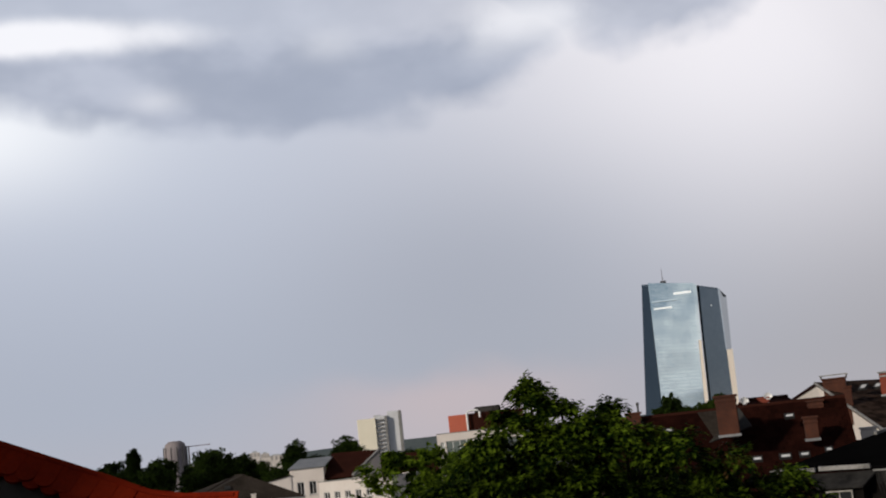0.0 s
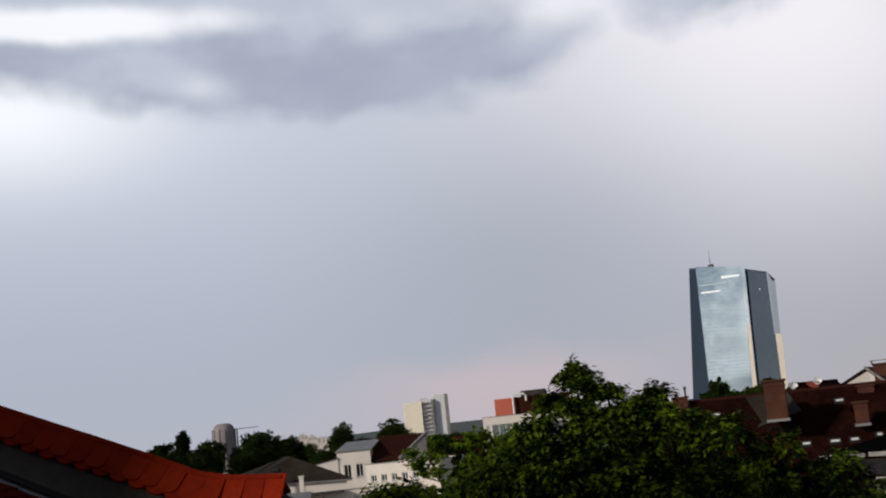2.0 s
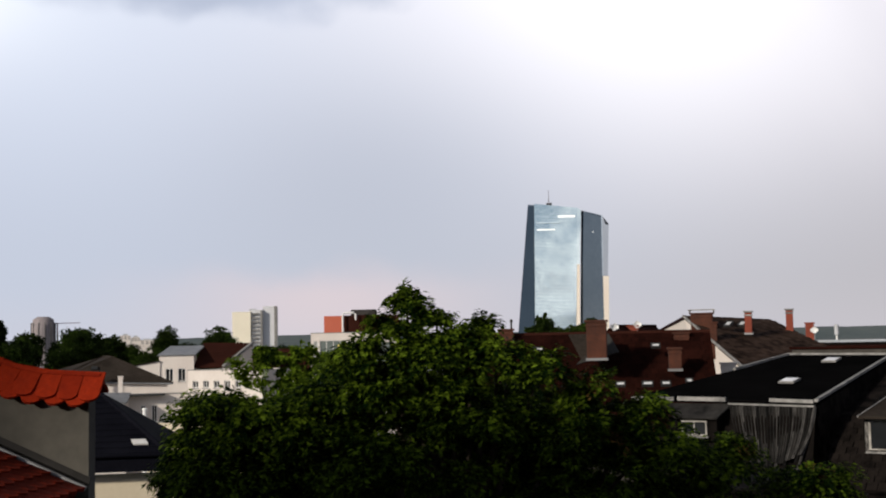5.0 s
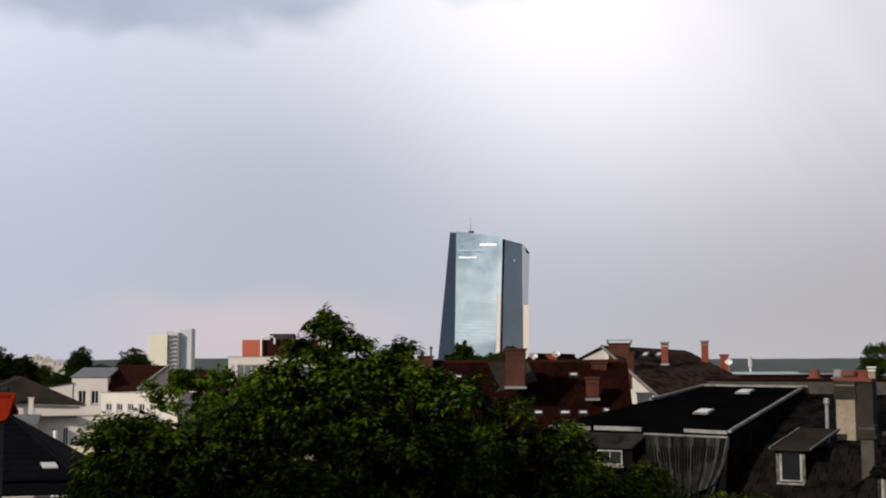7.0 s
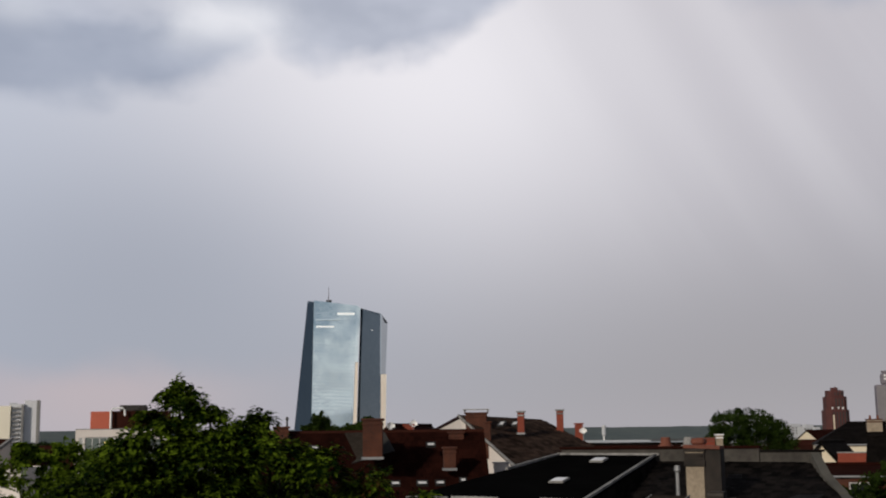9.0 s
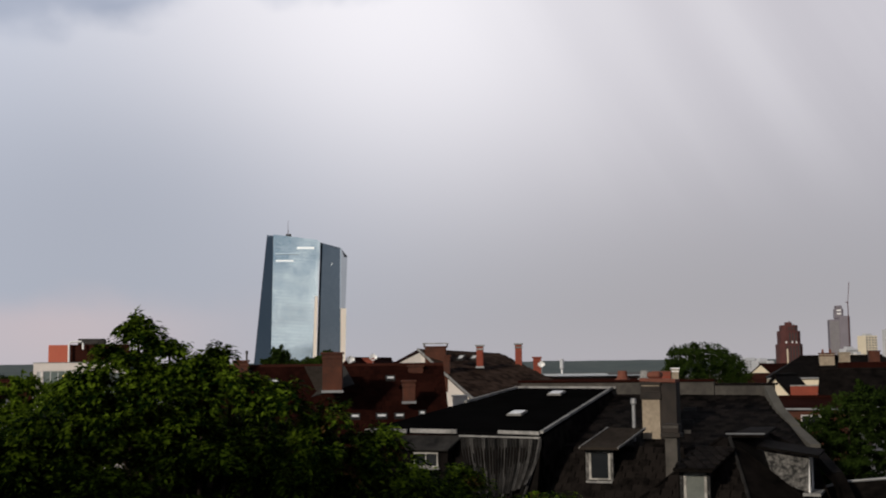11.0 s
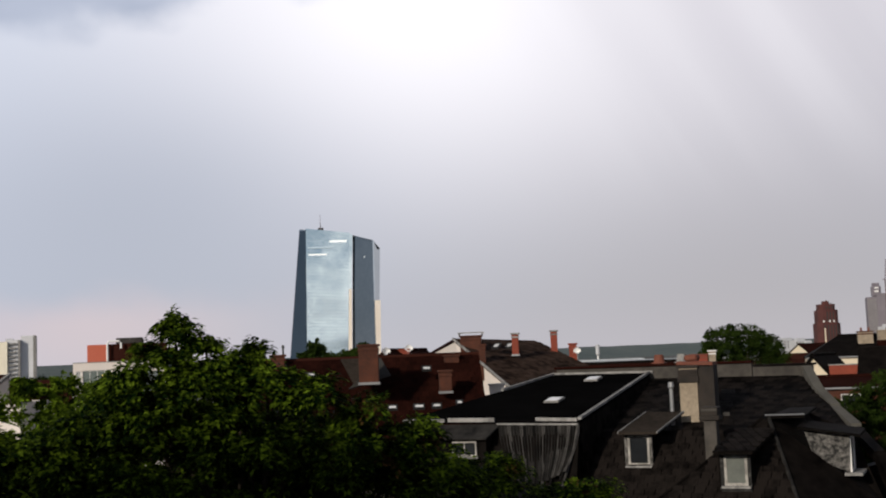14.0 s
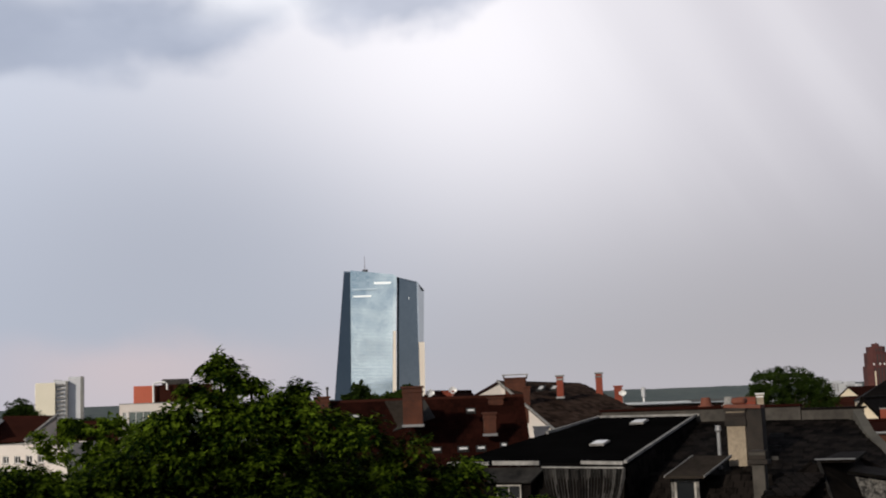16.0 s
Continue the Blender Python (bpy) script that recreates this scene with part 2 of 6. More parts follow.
MAUVE = material("grey_mauve_facade", (0.15, 0.135, 0.16), (0.22, 0.20, 0.23), 0.85, 0.06, 1, 0.2)
# Round tower's brown, paled to paint in the haze before it.
HAZY = material("hazed_tower_face", (0.24, 0.21, 0.22), (0.33, 0.29, 0.30), 0.9, 0.15, 1, 0.1)
FRAME_WORN = material("worn_pale_frame", (0.20, 0.19, 0.175), (0.48, 0.46, 0.43), 0.7, 3, 14, 0.15, contrast=1.6)
CURTAIN = material("grey_green_curtain", (0.09, 0.10, 0.092), (0.15, 0.16, 0.145), 0.9, 3, 14, 0.1)
FRAME_WHITE = material("white_window_frame", (0.72, 0.71, 0.70), (0.82, 0.81, 0.80), 0.5, 2, 20, 0.05)
DARK_METAL = material("dark_metal", (0.03, 0.03, 0.03), (0.06, 0.06, 0.06), 0.6, 2, 20, 0.1, metal=0.5)
GLASS = material("window_glass", (0.012, 0.014, 0.016), (0.02, 0.022, 0.025), 0.08, 1, 3, 0.02)
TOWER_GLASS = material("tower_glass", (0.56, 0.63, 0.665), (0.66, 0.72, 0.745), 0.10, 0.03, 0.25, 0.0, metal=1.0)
# Darker copies of the tower glass paint in the dimmer reflections.
TOWER_DIM = material("dim_reflection_glass", (0.29, 0.345, 0.385), (0.36, 0.415, 0.45), 0.02, 0.03, 0.25, 0.0, metal=1.0)
TOWER_DIMMER = material("dimmer_reflection_glass", (0.17, 0.215, 0.25), (0.23, 0.275, 0.31), 0.03, 0.03, 0.25, 0.0, metal=1.0)
TOWER_BAND = material("tower_floor_band", (0.52, 0.60, 0.635), (0.61, 0.68, 0.71), 0.13, 0.05, 0.3, 0.0, metal=1.0)
TOWER_BAND_DIM = material("dim_reflection_band", (0.29, 0.34, 0.38), (0.35, 0.40, 0.44), 0.04, 0.05, 0.3, 0.0, metal=1.0)
# Warm pale colour stands in for low sun reflected along the edges.
TOWER_WARM_GLINT = material("painted_warm_glint", (0.93, 0.82, 0.70), (0.98, 0.89, 0.78), 0.45, 0.05, 0.4, 0.0)
TOWER_WHITE = material("white_glow_panels", (0.82, 0.86, 0.88), (0.9, 0.92, 0.93), 0.4, 0.05, 0.4, 0.0)
# Slight emission lifts the white bands above the mirroring front.
TOWER_WHITE.node_tree.nodes["Principled BSDF"].inputs["Emission Color"].default_value = (0.95, 1.0, 1.0, 1)
TOWER_WHITE.node_tree.nodes["Principled BSDF"].inputs["Emission Strength"].default_value = 0.35


def uneven(m, scale, depth):
    """Broad unevenness of large glazing, which bends what it mirrors."""
    t = m.node_tree
    g, n, bp = t.nodes.new("ShaderNodeNewGeometry"), t.nodes.new("ShaderNodeTexNoise"), t.nodes.new("ShaderNodeBump")
    n.inputs["Scale"].default_value, n.inputs["Detail"].default_value = scale, 1.0
    t.links.new(g.outputs["Position"], n.inputs["Vector"])
    bp.inputs["Strength"].default_value, bp.inputs["Distance"].default_value = 1.0, depth
    t.links.new(n.outputs[0], bp.inputs["Height"])
    t.links.new(bp.outputs[0], t.nodes["Principled BSDF"].inputs["Normal"])


for glazing in (TOWER_GLASS, TOWER_BAND):
    uneven(glazing, 0.017, 1.0)
WEATHERED = material("weathered_brown_roof", (0.015, 0.0122, 0.010), (0.055, 0.045, 0.038), 0.9, 0.5, 5, 0.4, waves=("Z", 0.2), spec=0.03)
LEAF = material("green_leaf", (0.004, 0.014, 0.0015), (0.168, 0.260, 0.019), 0.6, 2.2, 5, 0.0, island=0.6, translucent=0.3, spec=0.04, contrast=1.6)
LEAF_DRY = material("withered_leaf", (0.06, 0.035, 0.012), (0.17, 0.10, 0.035), 0.8, 2.0, 9, 0.0, island=0.7, translucent=0.2, spec=0.04)
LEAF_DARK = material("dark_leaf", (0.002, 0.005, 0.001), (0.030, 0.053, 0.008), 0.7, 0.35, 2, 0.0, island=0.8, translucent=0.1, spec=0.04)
BARK = material("bark", (0.05, 0.04, 0.03), (0.11, 0.085, 0.06), 0.95, 2, 14, 0.6)
GROUND = material("city_ground", (0.045, 0.05, 0.04), (0.09, 0.09, 0.08), 0.95, 0.02, 0.5, 0.2)
# Pale blue-green base colour carries the distance haze over the woods.
HAZED_HILL = material("hazed_wooded_hill", (0.10, 0.125, 0.135), (0.155, 0.18, 0.18), 1.0, 0.004, 0.03, 0.3, spec=0.0)
HALL_ROOF = material("pale_hall_roof", (0.34, 0.37, 0.40), (0.44, 0.47, 0.50), 0.6, 0.02, 0.4, 0.05)
BAY_GLASS = material("grey_green_glazing", (0.10, 0.125, 0.12), (0.20, 0.235, 0.22), 0.15, 0.6, 3, 0.0)
LAMP = material("lamp_glow", (0.8, 0.6, 0.2), (0.9, 0.7, 0.25), 0.5)
LAMP.node_tree.nodes["Principled BSDF"].inputs["Emission Color"].default_value = (1.0, 0.75, 0.2, 1)
LAMP.node_tree.nodes["Principled BSDF"].inputs["Emission Strength"].default_value = 0.8
PLASTIC_WHITE = material("white_enamel", (0.78, 0.78, 0.78), (0.86, 0.86, 0.86), 0.4, 3, 20, 0.02)


# ---- building blocks ----
def part(name, bm, mat, parent=None, label=""):
    me = bpy.data.meshes.new(name)
    bm.to_mesh(me)
    bm.free()
    me.materials.append(mat)
    ob = new(name, me)
    if parent:
        ob.parent = parent
    if label:
        ob["label"] = label
    return ob


def thing(name, m, label, category, group="", kind=""):
    ob = new(name)
    ob.matrix_world = m
    return tagged(ob, label, category, group, kind)


def box(bm, x0, x1, y0, y1, z0, z1, bevel=0.0):
    r = bmesh.ops.create_cube(bm, size=1.0, matrix=Matrix.LocRotScale(((x0 + x1) / 2, (y0 + y1) / 2, (z0 + z1) / 2), None, (x1 - x0, y1 - y0, z1 - z0)))
    if bevel:
        es = list({e for v in r["verts"] for e in v.link_edges})
        bmesh.ops.bevel(bm, geom=es, offset=bevel, segments=1, affect="EDGES")


def boxes(*rows, bevel=0.0):
    bm = bmesh.new()
    for r in rows:
        box(bm, *r, bevel=bevel)
    return bm


def slab(pts, thick, bm=None):
    """A plate under the polygon pts (counter-clockwise seen from outside)."""
    bm = bm or bmesh.new()
    ps = [Vector(p) for p in pts]
    n = sum(((ps[i] - ps[0]).cross(ps[i + 1] - ps[0]) for i in range(1, len(ps) - 1)), Vector()).normalized()
    a = [bm.verts.new(p) for p in ps]
    b = [bm.verts.new(p - n * thick) for p in ps]
    k = len(ps)
    bm.faces.new(a)
    bm.faces.new(b[::-1])
    for i in range(k):
        bm.faces.new((a[i], b[i], b[(i + 1) % k], a[(i + 1) % k]))
    return bm


def bar(p, q, w, h, bm=None):
    """A straight rectangular bar from p to q, w wide and h high."""
    bm = bm or bmesh.new()
    p, q = Vector(p), Vector(q)
    d = (q - p).normalized()
    s = d.cross(Vector((0, 0, 1)))
    s = s.normalized() if s.length > 1e-4 else Vector((1, 0, 0))
    up = s.cross(d)
    c = [(s * w + up * h) / 2, (-s * w + up * h) / 2, (-s * w - up * h) / 2, (s * w - up * h) / 2]
    a, b = [bm.verts.new(p + k) for k in c], [bm.verts.new(q + k) for k in c]
    bm.faces.new(a[::-1])
    bm.faces.new(b)
    for i in range(4):
        bm.faces.new((a[i], a[(i + 1) % 4], b[(i + 1) % 4], b[i]))
    bmesh.ops.recalc_face_normals(bm, faces=bm.faces[:])
    return bm


def tube(pts, radii, seg=8, bm=None):
    bm = bm or bmesh.new()
    rings = []
    for i, p in enumerate(pts):
        p = Vector(p)
        d = (Vector(pts[min(i + 1, len(pts) - 1)]) - Vector(pts[max(i - 1, 0)])).normalized()
        s = d.orthogonal().normalized()
        t = d.cross(s)
        rings.append([bm.verts.new(p + (s * math.cos(k * math.tau / seg) + t * math.sin(k * math.tau / seg)) * radii[i]) for k in range(seg)])
    for a, b in zip(rings, rings[1:]):
        for k in range(seg):
            bm.faces.new((a[k], a[(k + 1) % seg], b[(k + 1) % seg], b[k]))
    bm.faces.new(rings[0][::-1])
    bm.faces.new(rings[-1])
    bmesh.ops.recalc_face_normals(bm, faces=bm.faces[:])
    return bm


def wall_bm(p, u, w, z0, z1, thick, holes=()):
    """A wall from p along the level direction u, with rectangular holes (a0, a1, z0, z1); it is thick to the left of u."""
    bm = bmesh.new()
    p, u = Vector((*p[:2], 0)), Vector((*u[:2], 0)).normalized()
    n = Vector((-u.y, u.x, 0)) * thick
    xs = sorted({0.0, w, *[h[0] for h in holes], *[h[1] for h in holes]})
    zs = sorted({z0, z1, *[h[2] for h in holes], *[h[3] for h in holes]})
    cell = lambda a, z: any(h[0] - 1e-6 < a < h[1] + 1e-6 and h[2] - 1e-6 < z < h[3] + 1e-6 for h in holes)
    pt = lambda a, z, k: p + u * a + n * k + Vector((0, 0, z))
    quad = lambda *q: bm.faces.new([bm.verts.new(v) for v in q])
    for a, b in zip(xs, xs[1:]):
        for c, d in zip(zs, zs[1:]):
            if not cell((a + b) / 2, (c + d) / 2):
                quad(pt(a, c, 0), pt(b, c, 0), pt(b, d, 0), pt(a, d, 0))
                quad(pt(b, c, 1), pt(a, c, 1), pt(a, d, 1), pt(b, d, 1))
    for a, b, c, d, flip in [(0.0, w, z0, z1, False)] + [(*h, True) for h in holes]:
        ring = [(a, c), (b, c), (b, d), (a, d)]
        for i in range(4):
            (a1, c1), (a2, c2) = ring[i], ring[(i + 1) % 4]
            q = (pt(a1, c1, 0), pt(a1, c1, 1), pt(a2, c2, 1), pt(a2, c2, 0))
            quad(*(q[::-1] if flip else q))
    bmesh.ops.remove_doubles(bm, verts=bm.verts[:], dist=1e-4)
    return bm


def window(parent, p, u, a0, a1, z0, z1, depth=0.1, bars=1, frame_mat=None, fw=0.07, sill=True, pane_mat=None):
    """A casement in a wall hole: frame with mullions, a pane and a sill."""
    p, u = Vector((*p[:2], 0)), Vector((*u[:2], 0)).normalized()
    n = Vector((-u.y, u.x, 0))
    m = Matrix.Translation(p + u * a0 + Vector((0, 0, z0))) @ Matrix(((u.x, n.x, 0, 0), (u.y, n.y, 0, 0), (0, 0, 1, 0), (0, 0, 0, 1)))
    w, h = a1 - a0, z1 - z0
    bm = boxes((0, w, depth, depth + 0.06, 0, fw), (0, w, depth, depth + 0.06, h - fw, h), (0, fw, depth, depth + 0.06, fw, h - fw), (w - fw, w, depth, depth + 0.06, fw, h - fw))
    for i in range(1, bars + 1):
        x = w * i / (bars + 1)
        box(bm, x - fw * 0.4, x + fw * 0.4, depth + 0.003, depth + 0.055, fw, h - fw)
    bm.transform(m)
    win = part("window", bm, frame_mat or FRAME_WHITE, parent)
    bm = boxes((fw * 0.5, w - fw * 0.5, depth + 0.025, depth + 0.035, fw * 0.5, h - fw * 0.5))
    bm.transform(m)
    part("pane", bm, pane_mat or GLASS, win, "dark reflecting glass")
    bm = boxes((0.01, w - 0.01, depth + 0.3, depth + 0.34, 0.01, h - 0.01))
    bm.transform(m)
    part("dark_interior", bm, DARK_METAL, win)
    if sill:
        bm = boxes((-0.08, w + 0.08, -0.1, depth, -0.07, -0.003))
        bm.transform(m)
        part("sill", bm, PALE_TRIM, win)
    return win


def chimney(m, w, d, z0, z1, mat, label, pots=0, cap=PALE_TRIM, flash=True, group=""):
    ch = thing("chimney", m, label, "chimney", group)
    bm = boxes((-w / 2, w / 2, -d / 2, d / 2, z0, z1), bevel=0.015)
    part("shaft", bm, mat, ch)
    part("cap", boxes((-w / 2 - 0.07, w / 2 + 0.07, -d / 2 - 0.07, d / 2 + 0.07, z1, z1 + 0.1), (-w / 2 - 0.03, w / 2 + 0.03, -d / 2 - 0.03, d / 2 + 0.03, z1 - 0.22, z1 - 0.12), bevel=0.01), cap, ch)
    for i in range(pots):
        x = (i + 0.5) / pots * w - w / 2
        part("pot", tube([(x, 0, z1 + 0.09), (x, 0, z1 + 0.42)], [0.11, 0.085], 10), TERRACOTTA, ch, "terracotta flue pot")
    if flash:
        part("flashing", boxes((-w / 2 - 0.05, w / 2 + 0.05, -d / 2 - 0.05, d / 2 + 0.05, z0, z0 + 0.12)), ZINC, ch, "grey zinc flashing")
    return ch


def house(m, w, d, eave, ridge, wall_mat, roof_mat, label, holes=(), over=0.35, side_holes=(), bars=1, category="house", group="", hip=0.0, ridge_mat=None):
    """A gabled house: ridge along local x, front on local -y; holes in the front wall, side_holes in the wall on local -x."""
    h = thing("house", m, label, category, group)
    x0, x1, y0, y1 = -w / 2, w / 2, -d / 2, d / 2
    part("wall", wall_bm((x0, y0), (1, 0), w, 0, eave, 0.3, holes), wall_mat, h)
    part("wall", wall_bm((x1, y1), (-1, 0), w, 0, eave, 0.3), wall_mat, h)
    part("wall", wall_bm((x0, y1 - 0.3), (0, -1), d - 0.6, 0, eave, 0.3, [(d - 0.6 - b, d - 0.6 - a, c, e) for a, b, c, e in side_holes]), wall_mat, h)
    part("wall", wall_bm((x1, y0 + 0.3), (0, 1), d - 0.6, 0, eave, 0.3), wall_mat, h)
    for a in holes:
        window(h, (x0, y0), (1, 0), *a, bars=bars)
    for a, b, c, e in side_holes:
        window(h, (x0, y1 - 0.3), (0, -1), d - 0.6 - b, d - 0.6 - a, c, e, bars=bars)
    k = (ridge - eave) / (d / 2)
    if not hip:
        for s in (x0 + 0.3, x1):
            bm = slab([(s, y0, eave), (s, y1, eave), (s, 0, ridge)], 0.3)
            part("gable", bm, wall_mat, h)
    r0, r1 = x0 - over + hip * 1.0, x1 + over - hip * 1.0
    e = eave - over * k
    part("roof", slab([(x0 - over, y0 - over, e + 0.2), (x1 + over, y0 - over, e + 0.2), (r1, 0, ridge + 0.2), (r0, 0, ridge + 0.2)], 0.16), roof_mat, h)
    part("roof", slab([(x1 + over, y1 + over, e + 0.2), (x0 - over, y1 + over, e + 0.2), (r0, 0.02, ridge + 0.19), (r1, 0.02, ridge + 0.19)], 0.16), roof_mat, h)
    if hip:
        part("roof", slab([(x0 - over, y1 + over, e + 0.19), (x0 - over, y0 - over, e + 0.19), (r0, 0, ridge + 0.19)], 0.16), roof_mat, h)
        part("roof", slab([(x1 + over, y0 - over, e + 0.19), (x1 + over, y1 + over, e + 0.19), (r1, 0, ridge + 0.19)], 0.16), roof_mat, h)
    part("ridge", tube([(r0, 0, ridge + 0.2), (r1, 0, ridge + 0.2)], [0.12, 0.12], 8), ridge_mat or roof_mat, h)
    part("gutter", tube([(x0 - over, y0 - over - 0.06, e + 0.12), (x1 + over, y0 - over - 0.06, e + 0.12)], [0.07, 0.07], 8), ZINC, h, "zinc gutter")
    return h


def flat_block(name, m, w, d, z1, wall_mat, label, holes=(), bars=1, category="building", roof_mat=None, side_holes=(), pane=None):
    """A flat-roofed block with a parapet and windows in its front wall."""
    h = thing(name, m, label, category)
    x0, x1, y0, y1 = -w / 2, w / 2, -d / 2, d / 2
    part("wall", wall_bm((x0, y0), (1, 0), w, 0, z1, 0.3, holes), wall_mat, h)
    part("wall", wall_bm((x1, y1), (-1, 0), w, 0, z1, 0.3), wall_mat, h)
    part("wall", wall_bm((x0, y1 - 0.3), (0, -1), d - 0.6, 0, z1, 0.3, side_holes), wall_mat, h)
    part("wall", wall_bm((x1, y0 + 0.3), (0, 1), d - 0.6, 0, z1, 0.3), wall_mat, h)
    part("roof", boxes((x0 + 0.3, x1 - 0.3, y0 + 0.3, y1 - 0.3, z1 - 0.5, z1 - 0.3)), roof_mat or BITUMEN, h)
    part("coping", boxes((x0 - 0.05, x1 + 0.05, y0 - 0.05, y0 + 0.35, z1 + 0.002, z1 + 0.08)), PALE_TRIM, h)
    for a in holes:
        window(h, (x0, y0), (1, 0), *a, bars=bars, pane_mat=pane)
    for a in side_holes:
        window(h, (x0, y1 - 0.3), (0, -1), *a, bars=bars)
    return h


def leaf_mesh(name, centres, radii, per, size, seed, mat, parent, flat=0.3, droop=0.35):
    """Clumps of folded leaves round the centres, joined into one mesh."""
    rng = np.random.default_rng(seed)
    k = len(centres)
    up = rng.normal(size=(k, 3)) * 0.5 + np.array((0, -0.2, 1.0))
    up = np.repeat(up / np.linalg.norm(up, axis=1)[:, None], per, axis=0)
    c = np.repeat(np.asarray(centres, float), per, axis=0)
    r = np.repeat(np.asarray(radii, float), per)[:, None]
    n = len(c)
    d = rng.normal(size=(n, 3))
    d /= np.linalg.norm(d, axis=1)[:, None]
    d -= up * (d * up).sum(1)[:, None] * (1 - flat)
    pos = c + d * r * rng.uniform(0.15, 1.0, (n, 1)) ** 0.55
    nor = up + rng.normal(size=(n, 3)) * 0.45
    nor /= np.linalg.norm(nor, axis=1)[:, None]
    axis = d + rng.normal(size=(n, 3)) * 0.5 + np.array((0, 0, -droop))
    axis -= nor * (axis * nor).sum(1)[:, None]
    axis /= np.linalg.norm(axis, axis=1)[:, None] + 1e-9
    side = np.cross(axis, nor)
    ln = size * rng.uniform(0.6, 1.35, (n, 1))
    v = np.empty((n, 4, 3))
    v[:, 0] = pos - axis * ln * 0.5
    v[:, 1] = pos + side * ln * 0.23 + nor * ln * 0.12
    v[:, 2] = pos + axis * ln * 0.5
    v[:, 3] = pos - side * ln * 0.23 + nor * ln * 0.12
    i = np.arange(n)[:, None] * 4
    f = np.concatenate([i + np.array([[0, 1, 2]]), i + np.array([[0, 2, 3]])])
    me = bpy.data.meshes.new(name)
    me.from_pydata(v.reshape(-1, 3).tolist(), [], f.tolist())
    me.materials.append(mat)
    ob = new(name, me)
    ob.parent = parent
    return tagged(ob, kind="stuff")


def tree(m, lobes, trunk_r, fork, clumps, per, size, seed, mat, label, clump=(0.22, 0.45), group="", sprigs=0):
    """A tree: tapered trunk, a limb into each lobe of the crown, and leaf clumps with gaps between them."""
    rng = random.Random(seed)
    t = thing("tree", m, label, "tree", group)
    mx, my = sum(l[0] for l in lobes) / len(lobes), sum(l[1] for l in lobes) / len(lobes)
    part("trunk", tube([(0, 0, 0), (mx * 0.1 + 0.1, my * 0.1, fork * 0.4), (mx * 0.3, my * 0.3, fork * 0.8), (mx * 0.4, my * 0.4, fork)], [trunk_r * 1.25, trunk_r, trunk_r * 0.85, trunk_r * 0.7], 10), BARK, t)
    cs, rs = [], []
    for x, y, z, rx, ry, rz in lobes:
        s = Vector((mx * 0.38, my * 0.38, fork * 0.96))
        e = Vector((x, y, z + rz * 0.5))
        q = s.lerp(e, 0.5) + Vector((rng.uniform(-0.3, 0.3), rng.uniform(-0.3, 0.3), (e - s).length * 0.08))
        part("limb", tube([s, q, e], [trunk_r * 0.4, trunk_r * 0.2, trunk_r * 0.05], 6), BARK, t)
        k = max(6, int(clumps * (rx * rz) ** 0.9))
        for i in range(k):
            d = Vector((rng.gauss(0, 1), rng.gauss(0, 1), rng.gauss(0, 1))).normalized()
            f = rng.uniform(0.55, 1.02) if rng.random() < 0.85 else rng.uniform(0.1, 0.6)
            cs.append((x + d.x * rx * f, y + d.y * ry * f, z + d.z * rz * f))
            rs.append(min(rng.uniform(*clump), 0.45 * max(rx, rz)))
        for i in range(sprigs):
            d = Vector((rng.gauss(0, 1), rng.gauss(0, 1) - 0.4, abs(rng.gauss(0, 1)))).normalized()
            for f in (1.0, 1.12, 1.24, 1.36):
                cs.append((x + d.x * rx * f, y + d.y * ry * f, z + d.z * rz * f))
                rs.append(min(clump[0] * (1.95 - f), 0.4 * max(rx, rz)))
    leaf_mesh("crown", cs, rs, per, size, seed, mat, t)
    return t


def round_lobes(rng, w, z0, z1, k):
    """Lobes of a rounded crown, w wide, between the heights z0 and z1."""
    out = []
    for i in range(k):
        a, f = rng.uniform(0, math.tau), rng.uniform(0.1, 0.62)
        h = rng.uniform(0.25, 0.8)
        s = w * rng.uniform(0.2, 0.3)
        out.append((math.cos(a) * w / 2 * f, math.sin(a) * w / 2 * f, z0 + (z1 - z0) * h, s, s, min(s, (z1 - z0) * (1 - h) * 0.95)))
    out.append((0, 0, z0 + (z1 - z0) * 0.7, w * 0.27, w * 0.27, (z1 - z0) * 0.29))
    return out


def polar(az, dist):
    return dist * math.sin(radians(az)), dist * math.cos(radians(az))


# ---- large structure ----
bm = bmesh.new()
bmesh.ops.create_grid(bm, x_segments=8, y_segments=8, size=4600)
tagged(part("ground", bm, GROUND), "dark ground of a city quarter with gardens", "ground", kind="structure")


def hill(name, az0, az1, dist, top, seed, label):
    """A long wooded ridge seen far away."""
    bm = bmesh.new()
    n = 90
    rows = []
    for i in range(n + 1):
        az = az0 + (az1 - az0) * i / n
        e = min(1.0, 4 * i / n, 4 * (1 - i / n))
        h = top * e ** 0.5 * (0.86 + 0.22 * noise.noise((az * 0.14 + seed, 0, 0)) * 0.5 + 0.05 * noise.noise((az * 1.6, seed, 0)))
        rows.append([bm.verts.new((*polar(az, dist + k * 260), h * f)) for k, f in ((-1, 0), (-0.35, 0.6), (0, 1.0), (0.8, 0.9), (1.4, 0))])
    for a, b in zip(rows, rows[1:]):
        for k in range(4):
            bm.faces.new((a[k], b[k], b[k + 1], a[k + 1]))
    bmesh.ops.recalc_face_normals(bm, faces=bm.faces[:])
    return tagged(part(name, bm, HAZED_HILL), label, "hill", kind="structure")


hill("hill", -40, 12, 4000, 50, 2.0, "long low wooded ridge on the horizon, painted blue-green for haze")
